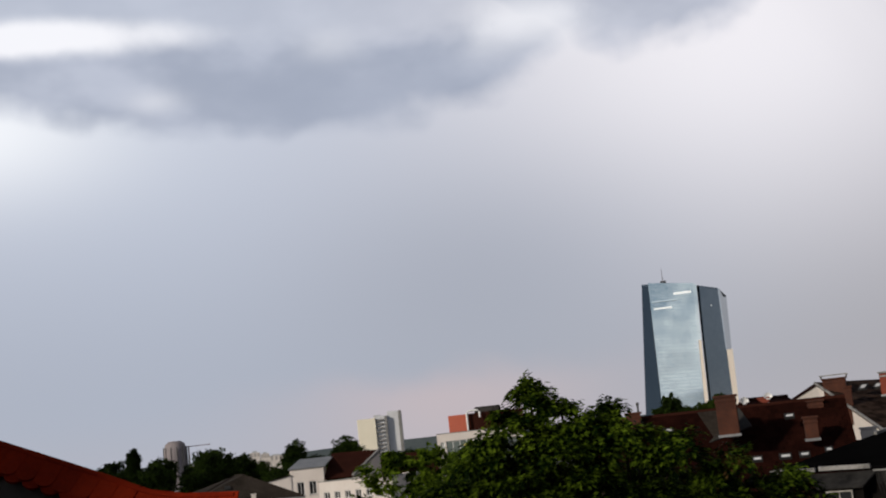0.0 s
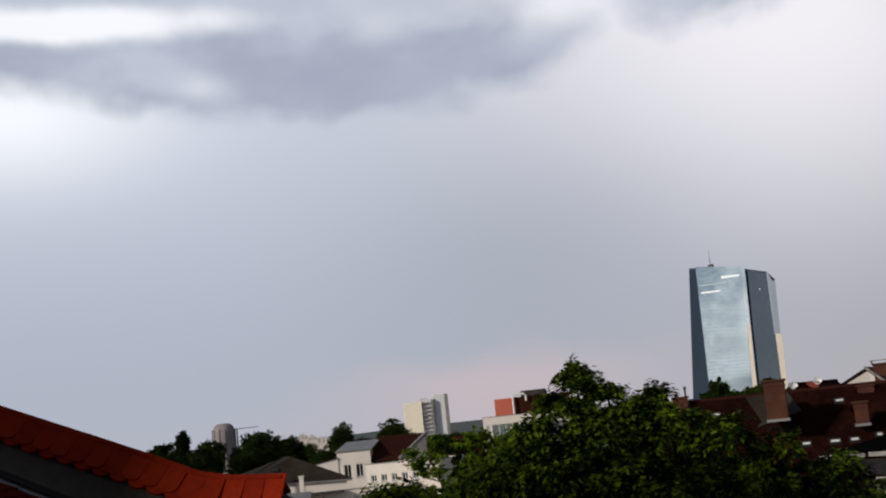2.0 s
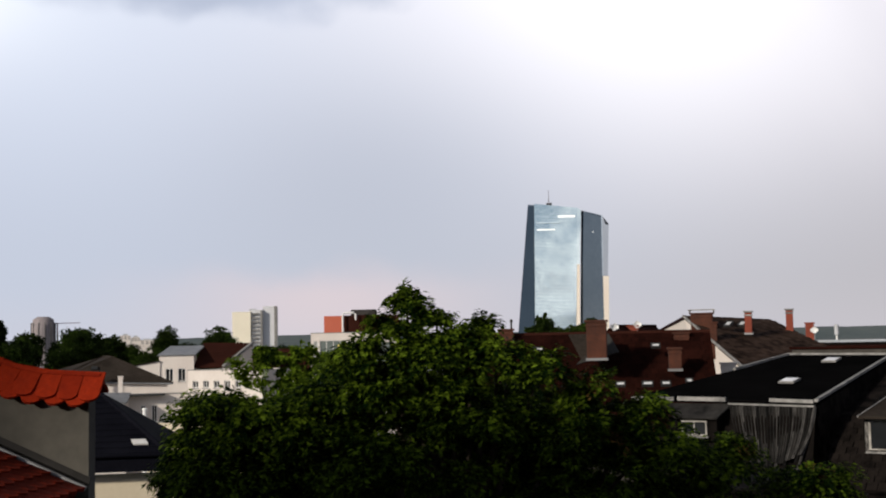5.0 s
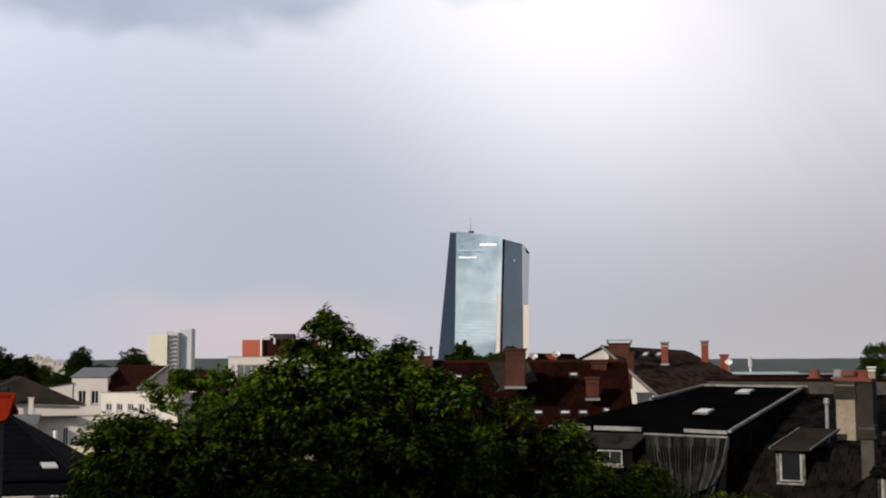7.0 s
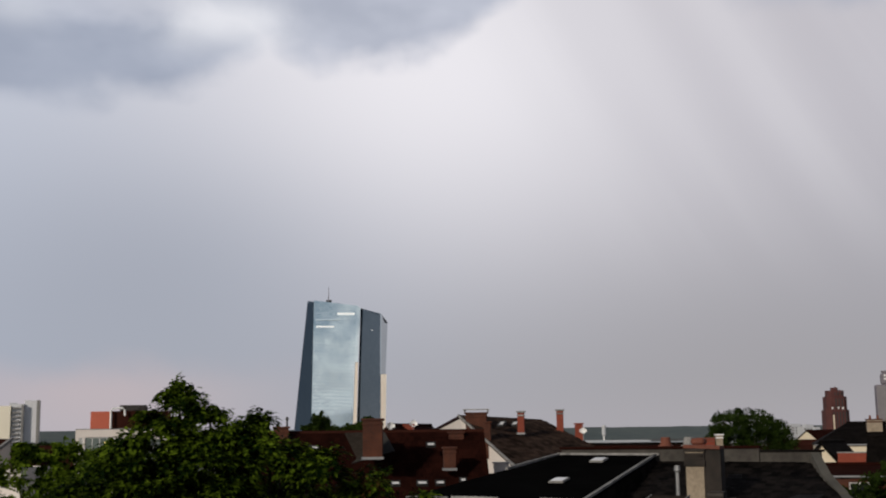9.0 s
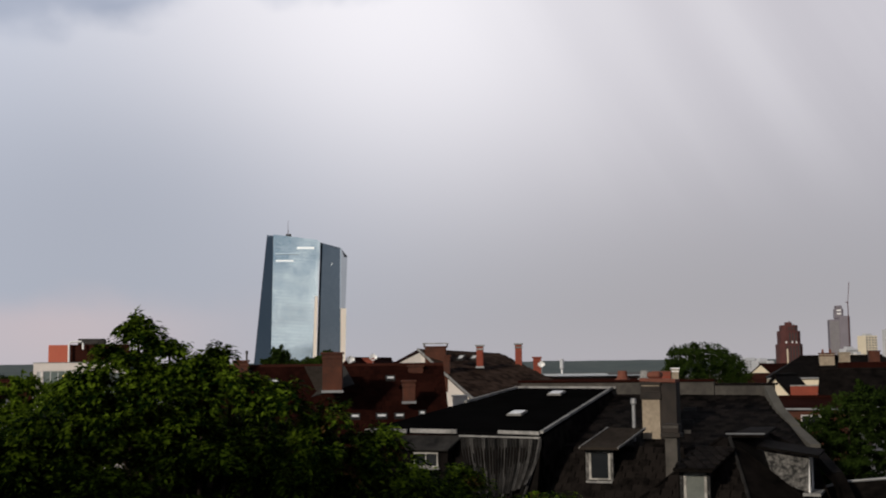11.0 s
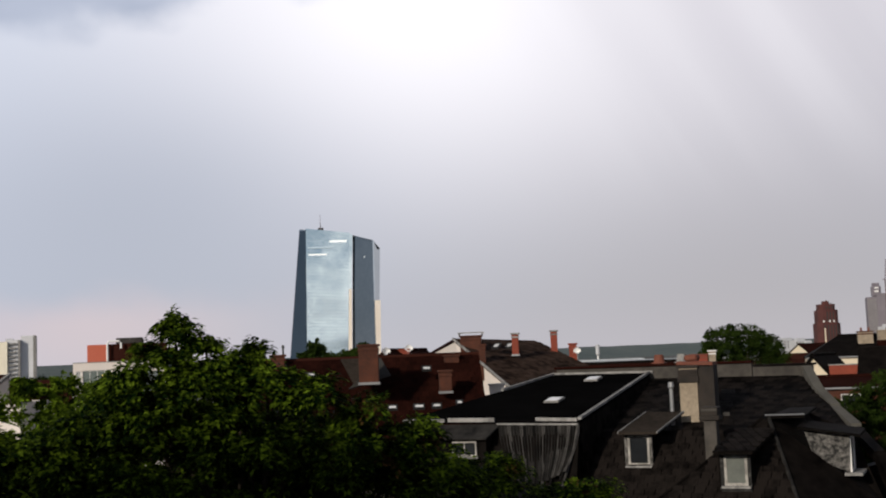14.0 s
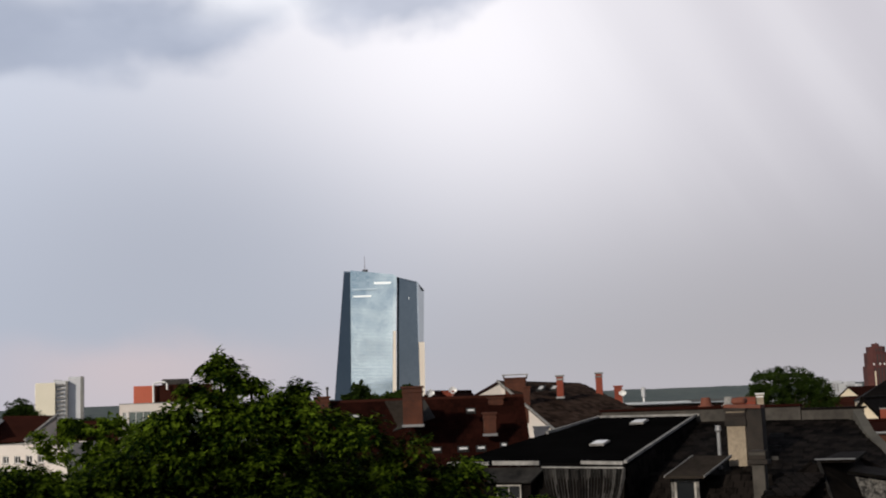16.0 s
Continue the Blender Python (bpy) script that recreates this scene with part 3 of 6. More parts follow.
hill("hill", -8, 50, 4100, 44, 7.5, "long low wooded ridge on the horizon, painted blue-green for haze")

# ---- the glass tower ----
TOWER = thing("glass_tower", pose(0, 1560, 0), "tall faceted office tower of blue-grey reflecting glass", "skyscraper")


def facet(name, pts, mat, label="", bands=0, parent=None):
    a, b, c, d = [Vector(p) for p in pts]
    n = (b - a).cross(d - a)
    c.y = a.y - (n.x * (c.x - a.x) + n.z * (c.z - a.z)) / n.y
    pts = [a, b, c, d]
    ob = part(name, slab(pts, 1.0), mat, parent or TOWER, label)
    if bands:
        a, b, c, d = [Vector(p) for p in pts]
        n = (b - a).cross(d - a).normalized()
        bm = bmesh.new()
        for i in range(1, bands):
            f = i / bands
            p, q = a.lerp(d, f), b.lerp(c, f)
            w = (d - a) / bands * 0.16
            v = [bm.verts.new(k) for k in (p + n * 0.15, q + n * 0.15, q + w + n * 0.15, p + w + n * 0.15)]
            u = [bm.verts.new(k) for k in (p, q, q + w, p + w)]
            bm.faces.new(v)
            for j in range(4):
                bm.faces.new((v[j], u[j], u[(j + 1) % 4], v[(j + 1) % 4]))
        tagged(part("spandrel", bm, {TOWER_GLASS: TOWER_BAND, TOWER_DIMMER: TOWER_DIMMER}.get(mat, TOWER_BAND_DIM), ob), kind="stuff")
    return ob


# west slab of the tower: a narrow side painted dim, a broad bright front
facet("facade_side", [(-8.8, 26, 0), (14.8, 0, 0), (18.1, 0, 191), (10.1, 22, 192.5)], TOWER_DIM, "narrow glass face darkened as its dim reflection", 44)
facet("facade_front", [(14.8, 0, 0), (66.6, 4, 0), (73.4, 4, 185), (18.1, 0, 191)], TOWER_GLASS, "bright front of reflecting glass", 44)
facet("facade_edge", [(66.6, 4.2, 0), (72.0, 4.8, 0), (74.6, 5.2, 112), (69.6, 4.4, 112)], TOWER_WARM_GLINT, "edge strip painted pale as a warm reflection")
facet("facade_edge", [(69.6, 4.4, 112), (74.6, 5.2, 112), (78.0, 5.4, 182), (73.4, 4.6, 185)], TOWER_GLASS)
# east slab: front darkened for its dim reflection, lighter bevel
facet("facade_front", [(72.2, 10, 0), (102.3, -4, 0), (103.9, -4, 173.7), (78.3, 10, 182)], TOWER_DIMMER, "glass front darkened for its dim reflection", 42)
facet("facade_bevel", [(102.4, -3.6, 0), (108.3, -2.4, 0), (110.6, -2.2, 96), (103.3, -3.6, 96)], TOWER_WARM_GLINT, "edge strip painted pale as a warm reflection")
facet("facade_bevel", [(103.2, -4, 96), (110.6, 16, 96), (114.0, 16, 165), (103.9, -4, 173.7)], TOWER_GLASS, "lighter bevelled glass face")
def solid(top, bottom):
    bm = bmesh.new()
    a, b = [bm.verts.new(p) for p in top], [bm.verts.new(p) for p in bottom]
    bm.faces.new(a)
    bm.faces.new(b[::-1])
    for i in range(len(a)):
        bm.faces.new((b[i], b[(i + 1) % len(a)], a[(i + 1) % len(a)], a[i]))
    bmesh.ops.recalc_face_normals(bm, faces=bm.faces[:])
    return bm


part("core", solid([(14, 28, 190), (21, 9, 189), (70, 11, 183), (73, 18, 180), (68, 56, 183), (24, 56, 189)], [(-4, 34, 0), (19, 9, 0), (62, 11, 0), (66, 18, 0), (62, 56, 0), (8, 56, 0)]), TOWER_DIM, TOWER)
part("core", solid([(83, 18, 179), (101, 6, 172), (109, 22, 163), (102, 58, 165), (83, 58, 178)], [(78, 18, 0), (99, 6, 0), (103, 22, 0), (100, 58, 0), (78, 58, 0)]), TOWER_DIM, TOWER)
part("roof", slab([(10.3, 21.6, 191.2), (18.2, 0.6, 189.8), (73.2, 4.8, 183.8), (77.8, 10.8, 181), (70, 56, 184), (22, 56, 190)], 0.6), TOWER_DIM, TOWER)
part("roof", slab([(78.4, 10.8, 180.8), (103.7, -3.2, 172.6), (113.6, 16.5, 164.2), (104, 58, 166), (80, 58, 180)], 0.6), TOWER_DIM, TOWER)
part("white_panel", boxes((48.0, 70.0, 2.0, 2.9, 172.6, 175.4)), TOWER_WHITE, TOWER, "white band of faintly glowing panels")
part("white_panel", boxes((21.0, 44.0, -1.0, -0.05, 156.2, 158.2)), TOWER_WHITE, TOWER, "white band of faintly glowing panels")
part("white_panel", boxes((20.0, 52.0, -1.0, -0.05, 165.4, 167.0)), TOWER_GLASS, TOWER)
for px, pz in ((92, 152), (84, 70), (96, 70), (100, 118), (88, 118)):
    part("lit_window", boxes((px, px + 2.2, -2.2 + (104 - px) * 0.42, -1.6 + (104 - px) * 0.42, pz, pz + 2.2)), TOWER_WHITE, TOWER)
part("antenna", tube([(37, 12, 186), (37, 12, 198), (37, 12, 200), (37, 12, 210)], [0.6, 0.5, 0.32, 0.2], 8), MAUVE, TOWER, "thin pale roof mast")
part("roof_crane", boxes((34, 41, 12, 14, 189, 193)), DARK_METAL, TOWER)

# ---- far buildings ----
x, y = polar(24.40, 1830)
PLAZA = thing("tower_block", pose(x, y, 0, 0, 0, -8), "stepped dark red brick tower with a tapering top", "tower")
for i, (r, z0, z1) in enumerate(((16.6, 0, 47), (14.4, 47, 65.7), (11.4, 65.7, 74.2), (4.6, 74.2, 78.5))):
    c = r * 0.62
    ring = [(-c, -r), (c, -r), (r, -c), (r, c), (c, r), (-c, r), (-r, c), (-r, -c)]
    part("tier", solid([(px, py, z1) for px, py in ring], [(px, py, z0) for px, py in ring]), RED_STONE, PLAZA)
    for k in range(-2, 3):
        if abs(k) * 4.3 < c - 0.5:
            part("pilaster", boxes((k * 4.3 - 0.9, k * 4.3 + 0.9, -r - 0.8, -r + 0.2, z0, z1 + 1.2)), RED_STONE, PLAZA)
            part("window", boxes((k * 4.3 + 1.2, k * 4.3 + 2.9, -r - 0.12, -r - 0.02, z0 + 2, z1 - 2.5)), DARK_METAL, PLAZA)
for k in (-8, 0.5, 6.5):
    part("window", boxes((k - 0.9, k + 0.9, -15.6, -15.3, 48, 51.0)), PLASTIC_WHITE, PLAZA, "lit pale window")
part("window", boxes((-8.4, -6.6, -17.6, -17.3, 12, 40)), CREAM, PLAZA, "tall cream window strip")

x, y = polar(26.58, 2300)
SILO = thing("tower_block", pose(x, y, 0, 0, 0, -20), "grey-mauve residential tower under construction", "tower")
part("shaft", boxes((-18, 16, -14, 14, 0, 97), bevel=1), MAUVE, SILO)
part("shaft", boxes((-1, 17.5, -15.5, 12, 0, 103), bevel=1), MAUVE, SILO)
part("head", boxes((-8, 8, -9, 9, 97, 118), bevel=3), MAUVE, SILO)
part("crown", boxes((-6, 6, -7, 7, 118, 122), bevel=1), MAUVE, SILO)
for z in (106, 112):
    part("window", boxes((-3.5, 3.5, -9.4, -9.05, z, z + 2.4)), PLASTIC_WHITE, SILO)
for k in range(9):
    part("window_strip", boxes((-16 + k * 1.9, -15.2 + k * 1.9, -14.35, -14.05, 6, 94)), CONCRETE_DARK, SILO)
x, y = polar(27.0, 2280)
CRANE = thing("tower_crane", pose(x, y, 0), "slender tower crane with a raised jib", "crane")
part("mast", boxes((-0.6, 0.6, -0.6, 0.6, 0, 128)), RED_STONE, CRANE)
part("jib", bar((0, 0, 126), (4, 0, 163), 0.8, 0.8), RED_STONE, CRANE)
part("counter_jib", bar((0, 0, 126), (-5, 0, 127.5), 0.9, 0.9), RED_STONE, CRANE)


def high_rise(az, dist, w, d, z1, mat, rot, label, bands=0, rows=0, cols=0):
    h = thing("high_rise", pose(*polar(az, dist), 0, 0, 0, rot), label, "high-rise")
    part("body", boxes((-w / 2, w / 2, -d / 2, d / 2, 0, z1), bevel=0.3), mat, h)
    part("roof_box", boxes((-w / 4, w / 4, -d / 4, d / 4, z1, z1 + 2.5)), CONCRETE, h)
    for i in range(rows):
        for k in range(cols):
            a = -w / 2 + w * (k + 0.5) / cols
            part("window", boxes((a - w / cols * 0.3, a + w / cols * 0.3, -d / 2 - 0.25, -d / 2 - 0.02, z1 - 3 * (i + 1), z1 - 3 * (i + 1) + 1.6)), CONCRETE_DARK, h)
    return h


# pair of slabs near the rose light
PALE_CREAM = material("pale_cream_concrete", (0.80, 0.74, 0.60), (0.88, 0.82, 0.68), 0.9, 0.1, 2, 0.05)
PALE_GREY = material("pale_grey_concrete", (0.56, 0.57, 0.60), (0.66, 0.67, 0.70), 0.9, 0.1, 2, 0.05)
BLOCK = thing("high_rise", pose(-203, 900, 0, 0, 0, 8), "cream concrete high-rise with balcony strips and a grey stair tower", "high-rise")
part("body", boxes((-13, 0.8, -8, 8, 0, 42.2), bevel=0.3), PALE_CREAM, BLOCK, "plain cream end wall")
part("balcony_core", boxes((0.8, 9.2, -5, 8, 0, 43.6)), PALE_GREY, BLOCK)
for i in range(13):
    part("balcony", boxes((1.4, 6.2, -7.0, -5, 4 + i * 3, 5.2 + i * 3)), CONCRETE_DARK, BLOCK)
part("fin", boxes((7.6, 9.2, -7.4, -5, 0, 43.0)), CONCRETE_DARK, BLOCK)
part("body", boxes((9.2, 19.5, -3, 9, 0, 46.2), bevel=0.3), PALE_GREY, BLOCK, "grey slab")
part("fin", boxes((17.6, 19.8, -3.4, -3, 0, 46.3)), CONCRETE_DARK, BLOCK)
part("roof_box", boxes((-1, 4, -2, 5, 42.2, 44.5)), CONCRETE, BLOCK)

high_rise(27.75, 1500, 17, 14, 50, CREAM, 12, "cream residential high-rise far away", rows=9, cols=4)
high_rise(28.75, 1500, 14, 14, 57, CONCRETE, 12, "pale grey residential high-rise far away", rows=11, cols=3)
high_rise(29.6, 1450, 16, 14, 50, CONCRETE_DARK, 12, "dark grey residential high-rise far away", rows=9, cols=3)
for az, dist, w, z1 in ((26.95, 1400, 16, 34), (27.3, 1350, 10, 28), (23.2, 1300, 18, 22), (23.55, 1250, 10, 19), (22.6, 1500, 28, 24)):
    high_rise(az, dist, w, 12, z1, CONCRETE if w != 10 else WHITE, 10, "low pale apartment block far away", rows=3, cols=5)
for az, w, z1 in ((-18.9, 12, 32), (-18.35, 16, 36), (-17.9, 13, 33), (-17.4, 22, 28), (-21.1, 10, 26), (-16.9, 16, 25)):
    high_rise(az, 2000, w, 14, z1, WHITE, 20, "white storage block far away behind trees", rows=2, cols=3)

# round tower in scaffolding
x, y = polar(-21.9, 1200)
GAS = thing("round_tower", pose(x, y, 0), "round brownish tower wrapped in scaffolding", "tower")
part("drum", tube([(0, 0, 0), (0, 0, 39), (0, 0, 41), (0, 0, 45), (0, 0, 47.5)], [10.8, 10.8, 10.2, 9.2, 5.5], 24), HAZY, GAS)
for k in range(12):
    a = k * math.tau / 12
    part("scaffold_pole", boxes((math.cos(a) * 11.1 - 0.25, math.cos(a) * 11.1 + 0.25, math.sin(a) * 11.1 - 0.25, math.sin(a) * 11.1 + 0.25, 0, 42)), DARK_METAL, GAS)
x, y = polar(-21.3, 1210)
CRANE2 = thing("tower_crane", pose(x, y, 0), "pale reddish tower crane with a level jib", "crane")
part("mast", boxes((-0.5, 0.5, -0.5, 0.5, 0, 42)), RED_STONE, CRANE2)
part("jib", bar((-8, 0, 41.5), (22, 0, 41.5), 0.8, 0.6), RED_STONE, CRANE2)

# long pale hall roofs before the hills
for az, dist, w, d, z in ((13.6, 700, 60, 60, 14.2), (17.0, 640, 70, 50, 13.6)):
    x, y = polar(az, dist)
    h = thing("hall", pose(x, y, 0, 0, 0, -az), "long low hall with a pale grey roof", "hall")
    part("wall", boxes((-w / 2, w / 2, -d / 2, d / 2, 0, z - 1)), CONCRETE_DARK, h)
    part("roof", boxes((-w / 2 - 1, w / 2 + 1, -d / 2 - 1, d / 2 + 1, z - 1, z), bevel=0.2), HALL_ROOF, h)
x, y = polar(14.12, 1500)
MAST = thing("radio_mast", pose(x, y, 0), "pale lattice mast with a drum near its top", "mast")
part("shaft", tube([(0, 0, 0), (0, 0, 28)], [1.3, 0.9], 8), PLASTIC_WHITE, MAST)
part("drum", tube([(0, 0, 15), (0, 0, 16), (0, 0, 27), (0, 0, 28)], [1.5, 2.6, 2.6, 1.2], 14), CONCRETE, MAST)

# ---- trees far and middle distance ----
rng = random.Random(11)
PROTO = []
for i in range(3):
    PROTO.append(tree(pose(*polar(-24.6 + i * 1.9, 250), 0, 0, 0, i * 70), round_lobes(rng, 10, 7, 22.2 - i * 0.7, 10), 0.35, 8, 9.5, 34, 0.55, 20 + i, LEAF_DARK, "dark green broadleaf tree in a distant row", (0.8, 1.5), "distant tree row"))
spots = [(-33, 240, 1.0), (-31, 250, 0.98), (-29.3, 235, 1.02), (-27.2, 255, 1.0), (-26.2, 262, 0.97), (-25.6, 240, 0.98), (-19.4, 262, 0.93), (-18.4, 250, 0.88), (-17.4, 240, 0.86), (-20.3, 215, 1.0),
         (-15.6, 235, 0.88), (-13.2, 230, 0.86), (-12.2, 240, 0.83), (-11.2, 230, 0.84), (-9.9, 240, 0.82), (-8.8, 235, 0.83), (-7.6, 250, 0.85), (-6.3, 240, 0.83),
         (-23.0, 200, 0.88), (-21.0, 195, 0.84), (-19.0, 200, 0.83), (-17.0, 195, 0.8), (-25.2, 205, 0.9), (-27.5, 205, 0.9), (-30, 205, 0.9),
         (20.5, 420, 0.8), (23.2, 380, 0.72), (25.5, 520, 0.85), (27.5, 450, 0.8), (29.5, 420, 0.85), (18.2, 520, 0.7), (30.5, 460, 0.85)]
for i, (az, dist, s) in enumerate(spots):
    copy_thing(PROTO[i % 3], pose(*polar(az, dist), 0, 0, 0, i * 47) @ Matrix.Diagonal((s * rng.uniform(0.9, 1.15), s * rng.uniform(0.9, 1.15), s, 1)))
# three rounded crowns that stand out
for az, w, top, seed in ((-16.5, 7.0, 21.4, 41), (-14.2, 9.0, 21.1, 42), (-20.15, 5.2, 20.4, 43), (-19.0, 5.0, 20.3, 44)):
    rr = random.Random(seed)
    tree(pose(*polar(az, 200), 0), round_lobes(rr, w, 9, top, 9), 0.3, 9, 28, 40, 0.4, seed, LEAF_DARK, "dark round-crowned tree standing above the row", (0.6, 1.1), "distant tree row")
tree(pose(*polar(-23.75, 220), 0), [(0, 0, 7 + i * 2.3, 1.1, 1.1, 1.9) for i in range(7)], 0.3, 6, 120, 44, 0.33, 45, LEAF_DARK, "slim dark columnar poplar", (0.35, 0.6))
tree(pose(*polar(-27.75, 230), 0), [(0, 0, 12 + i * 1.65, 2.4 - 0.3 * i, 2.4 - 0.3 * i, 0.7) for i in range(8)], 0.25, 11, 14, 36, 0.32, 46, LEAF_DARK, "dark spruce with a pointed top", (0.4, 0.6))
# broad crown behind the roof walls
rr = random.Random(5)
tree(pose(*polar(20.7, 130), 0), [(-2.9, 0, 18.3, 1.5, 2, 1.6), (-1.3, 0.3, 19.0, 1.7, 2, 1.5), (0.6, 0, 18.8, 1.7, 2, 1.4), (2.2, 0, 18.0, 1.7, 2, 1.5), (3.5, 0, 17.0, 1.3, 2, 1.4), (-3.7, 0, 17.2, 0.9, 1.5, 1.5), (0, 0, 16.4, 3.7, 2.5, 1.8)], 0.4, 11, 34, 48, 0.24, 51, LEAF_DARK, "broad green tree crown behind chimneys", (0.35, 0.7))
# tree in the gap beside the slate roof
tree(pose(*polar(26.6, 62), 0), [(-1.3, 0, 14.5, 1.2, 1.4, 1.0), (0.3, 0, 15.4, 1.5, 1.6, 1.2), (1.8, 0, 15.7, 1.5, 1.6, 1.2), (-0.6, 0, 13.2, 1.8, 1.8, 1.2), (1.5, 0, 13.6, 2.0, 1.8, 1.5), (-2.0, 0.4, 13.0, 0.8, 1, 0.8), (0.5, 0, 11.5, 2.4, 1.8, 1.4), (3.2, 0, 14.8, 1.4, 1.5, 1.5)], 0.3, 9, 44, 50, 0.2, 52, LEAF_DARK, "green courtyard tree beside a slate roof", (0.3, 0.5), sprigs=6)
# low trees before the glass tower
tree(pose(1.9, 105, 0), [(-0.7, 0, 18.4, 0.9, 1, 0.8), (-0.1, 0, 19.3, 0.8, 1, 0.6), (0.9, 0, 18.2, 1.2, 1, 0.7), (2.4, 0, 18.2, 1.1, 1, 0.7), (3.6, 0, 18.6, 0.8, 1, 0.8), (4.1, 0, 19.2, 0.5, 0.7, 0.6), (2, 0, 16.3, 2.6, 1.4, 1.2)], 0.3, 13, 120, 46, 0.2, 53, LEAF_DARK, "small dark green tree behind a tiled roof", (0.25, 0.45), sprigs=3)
# bushes behind the large tree
tree(pose(-8.3, 42, 0), [(-1.2, 0, 17.2, 0.9, 1.0, 0.55), (0.0, 0, 17.4, 1.0, 1.0, 0.5), (1.2, 0, 17.2, 1.1, 1.0, 0.7), (2.4, 0, 16.9, 1.0, 1, 0.9), (-0.6, 0, 16.5, 0.9, 0.8, 0.5), (0.6, 0, 16.45, 1.0, 0.9, 0.6), (1.8, 0, 16.2, 1.0, 0.9, 0.7), (0.2, 0, 15.7, 1.2, 0.9, 0.6)], 0.25, 12, 30, 44, 0.17, 54, LEAF, "bushy green tree in a back garden", (0.25, 0.42), sprigs=6)

# ---- the large near tree ----
BIG = [(-3.2, 22.0, 17.55, 0.35, 0.4, 0.3), (-3.0, 22.0, 17.85, 0.25, 0.3, 0.2), (-2.5, 22.0, 17.65, 0.5, 0.5, 0.4), (-3.7, 22.0, 17.0, 0.45, 0.5, 0.35), (-1.1, 22.0, 18.0, 0.4, 0.4, 0.3), (-0.5, 22.0, 17.8, 0.4, 0.4, 0.3),
       (0.3, 22.0, 17.4, 0.5, 0.5, 0.35), (1.2, 22.0, 17.0, 0.5, 0.5, 0.35), (2.0, 22.0, 16.6, 0.5, 0.5, 0.35), (-4.4, 22.0, 16.85, 0.5, 0.5, 0.25), (-5.7, 22.0, 16.95, 0.45, 0.5, 0.25), (-6.2, 22.0, 16.75, 0.3, 0.4, 0.25),
       (-2.16, 22.0, 18.86, 0.10, 0.12, 0.13), (-2.05, 22.0, 18.68, 0.2, 0.25, 0.18), (-1.86, 22.0, 18.5, 0.3, 0.3, 0.2), (-1.58, 22.0, 18.40, 0.15, 0.2, 0.12), (-2.5, 22.0, 18.36, 0.14, 0.2, 0.13), (-2.1, 22.0, 18.22, 0.38, 0.4, 0.28),
       (-2.8, 22.0, 17.92, 0.22, 0.3, 0.16), (-0.72, 22.0, 18.22, 0.2, 0.3, 0.14), (-1.5, 22.0, 17.85, 0.6, 0.6, 0.3), (-0.2, 22.0, 17.6, 0.4, 0.4, 0.2), (-1.75, 21.9, 17.3, 0.95, 1.0, 0.8), (-0.95, 22.0, 17.75, 0.42, 0.6, 0.5), (-2.8, 22.0, 17.0, 0.62, 0.8, 0.7),
       (-1.35, 22.0, 17.8, 0.4, 0.5, 0.4), (-3.9, 21.8, 16.4, 1.1, 1.1, 0.7), (-5.0, 22.0, 16.7, 0.8, 0.8, 0.35), (-5.9, 21.9, 16.3, 0.5, 0.6, 0.4), (-5.6, 21.5, 15.7, 0.9, 0.8, 0.6), (-5.3, 21.9, 16.45, 1.05, 1.0, 0.65), (-0.7, 21.6, 16.6, 1.35, 1.2, 0.9), (0.75, 21.6, 16.4, 1.15, 1.1, 0.8),
       (2.2, 21.6, 16.0, 1.05, 1.0, 0.75), (3.3, 21.7, 15.75, 0.65, 0.8, 0.6), (-2.3, 21.0, 15.9, 2.4, 1.4, 1.1), (-4.8, 21.2, 15.7, 1.9, 1.3, 1.0),
       (0.7, 20.9, 15.4, 2.1, 1.3, 0.95), (4.9, 22.0, 15.35, 0.75, 0.8, 0.5), (2.6, 21.2, 14.9, 1.6, 1.2, 0.8), (-1.0, 20.9, 14.3, 3.0, 1.6, 1.2), (-4.2, 21.0, 14.2, 2.4, 1.4, 1.1), (-2.0, 23.2, 15.6, 3.4, 1.2, 1.5), (1.4, 23.0, 15.0, 2.4, 1.2, 1.2), (-4.6, 23.2, 15.3, 2.2, 1.2, 1.3), (-1.6, 23.4, 16.8, 1.9, 0.8, 1.0), (-0.3, 23.4, 16.2, 2.2, 0.8, 1.0)]
def leaned(x, y, z, rx, ry, rz):
    """Upper lobes hang out over the lower ones, which keep back in their shade."""
    d = y - 22 + min(23.9, max(20.7, 20.7 + (17.3 - z) * 1.25))
    f = d / y
    return x * f + 0.8, d - 22.4, 18 + (z - 18) * f, rx * f, ry, rz * f


LOBES = [leaned(*lobe) for lobe in BIG]
OLD_TREE = tree(pose(-0.8, 22.4, 0), [(x, y + 0.2, z - rz * 0.18, rx * 0.76, ry * 0.74, rz * 0.68) for x, y, z, rx, ry, rz in LOBES], 0.38, 11.5, 56, 62, 0.17, 61, LEAF, "large leafy green tree filling the courtyard", (0.15, 0.30))


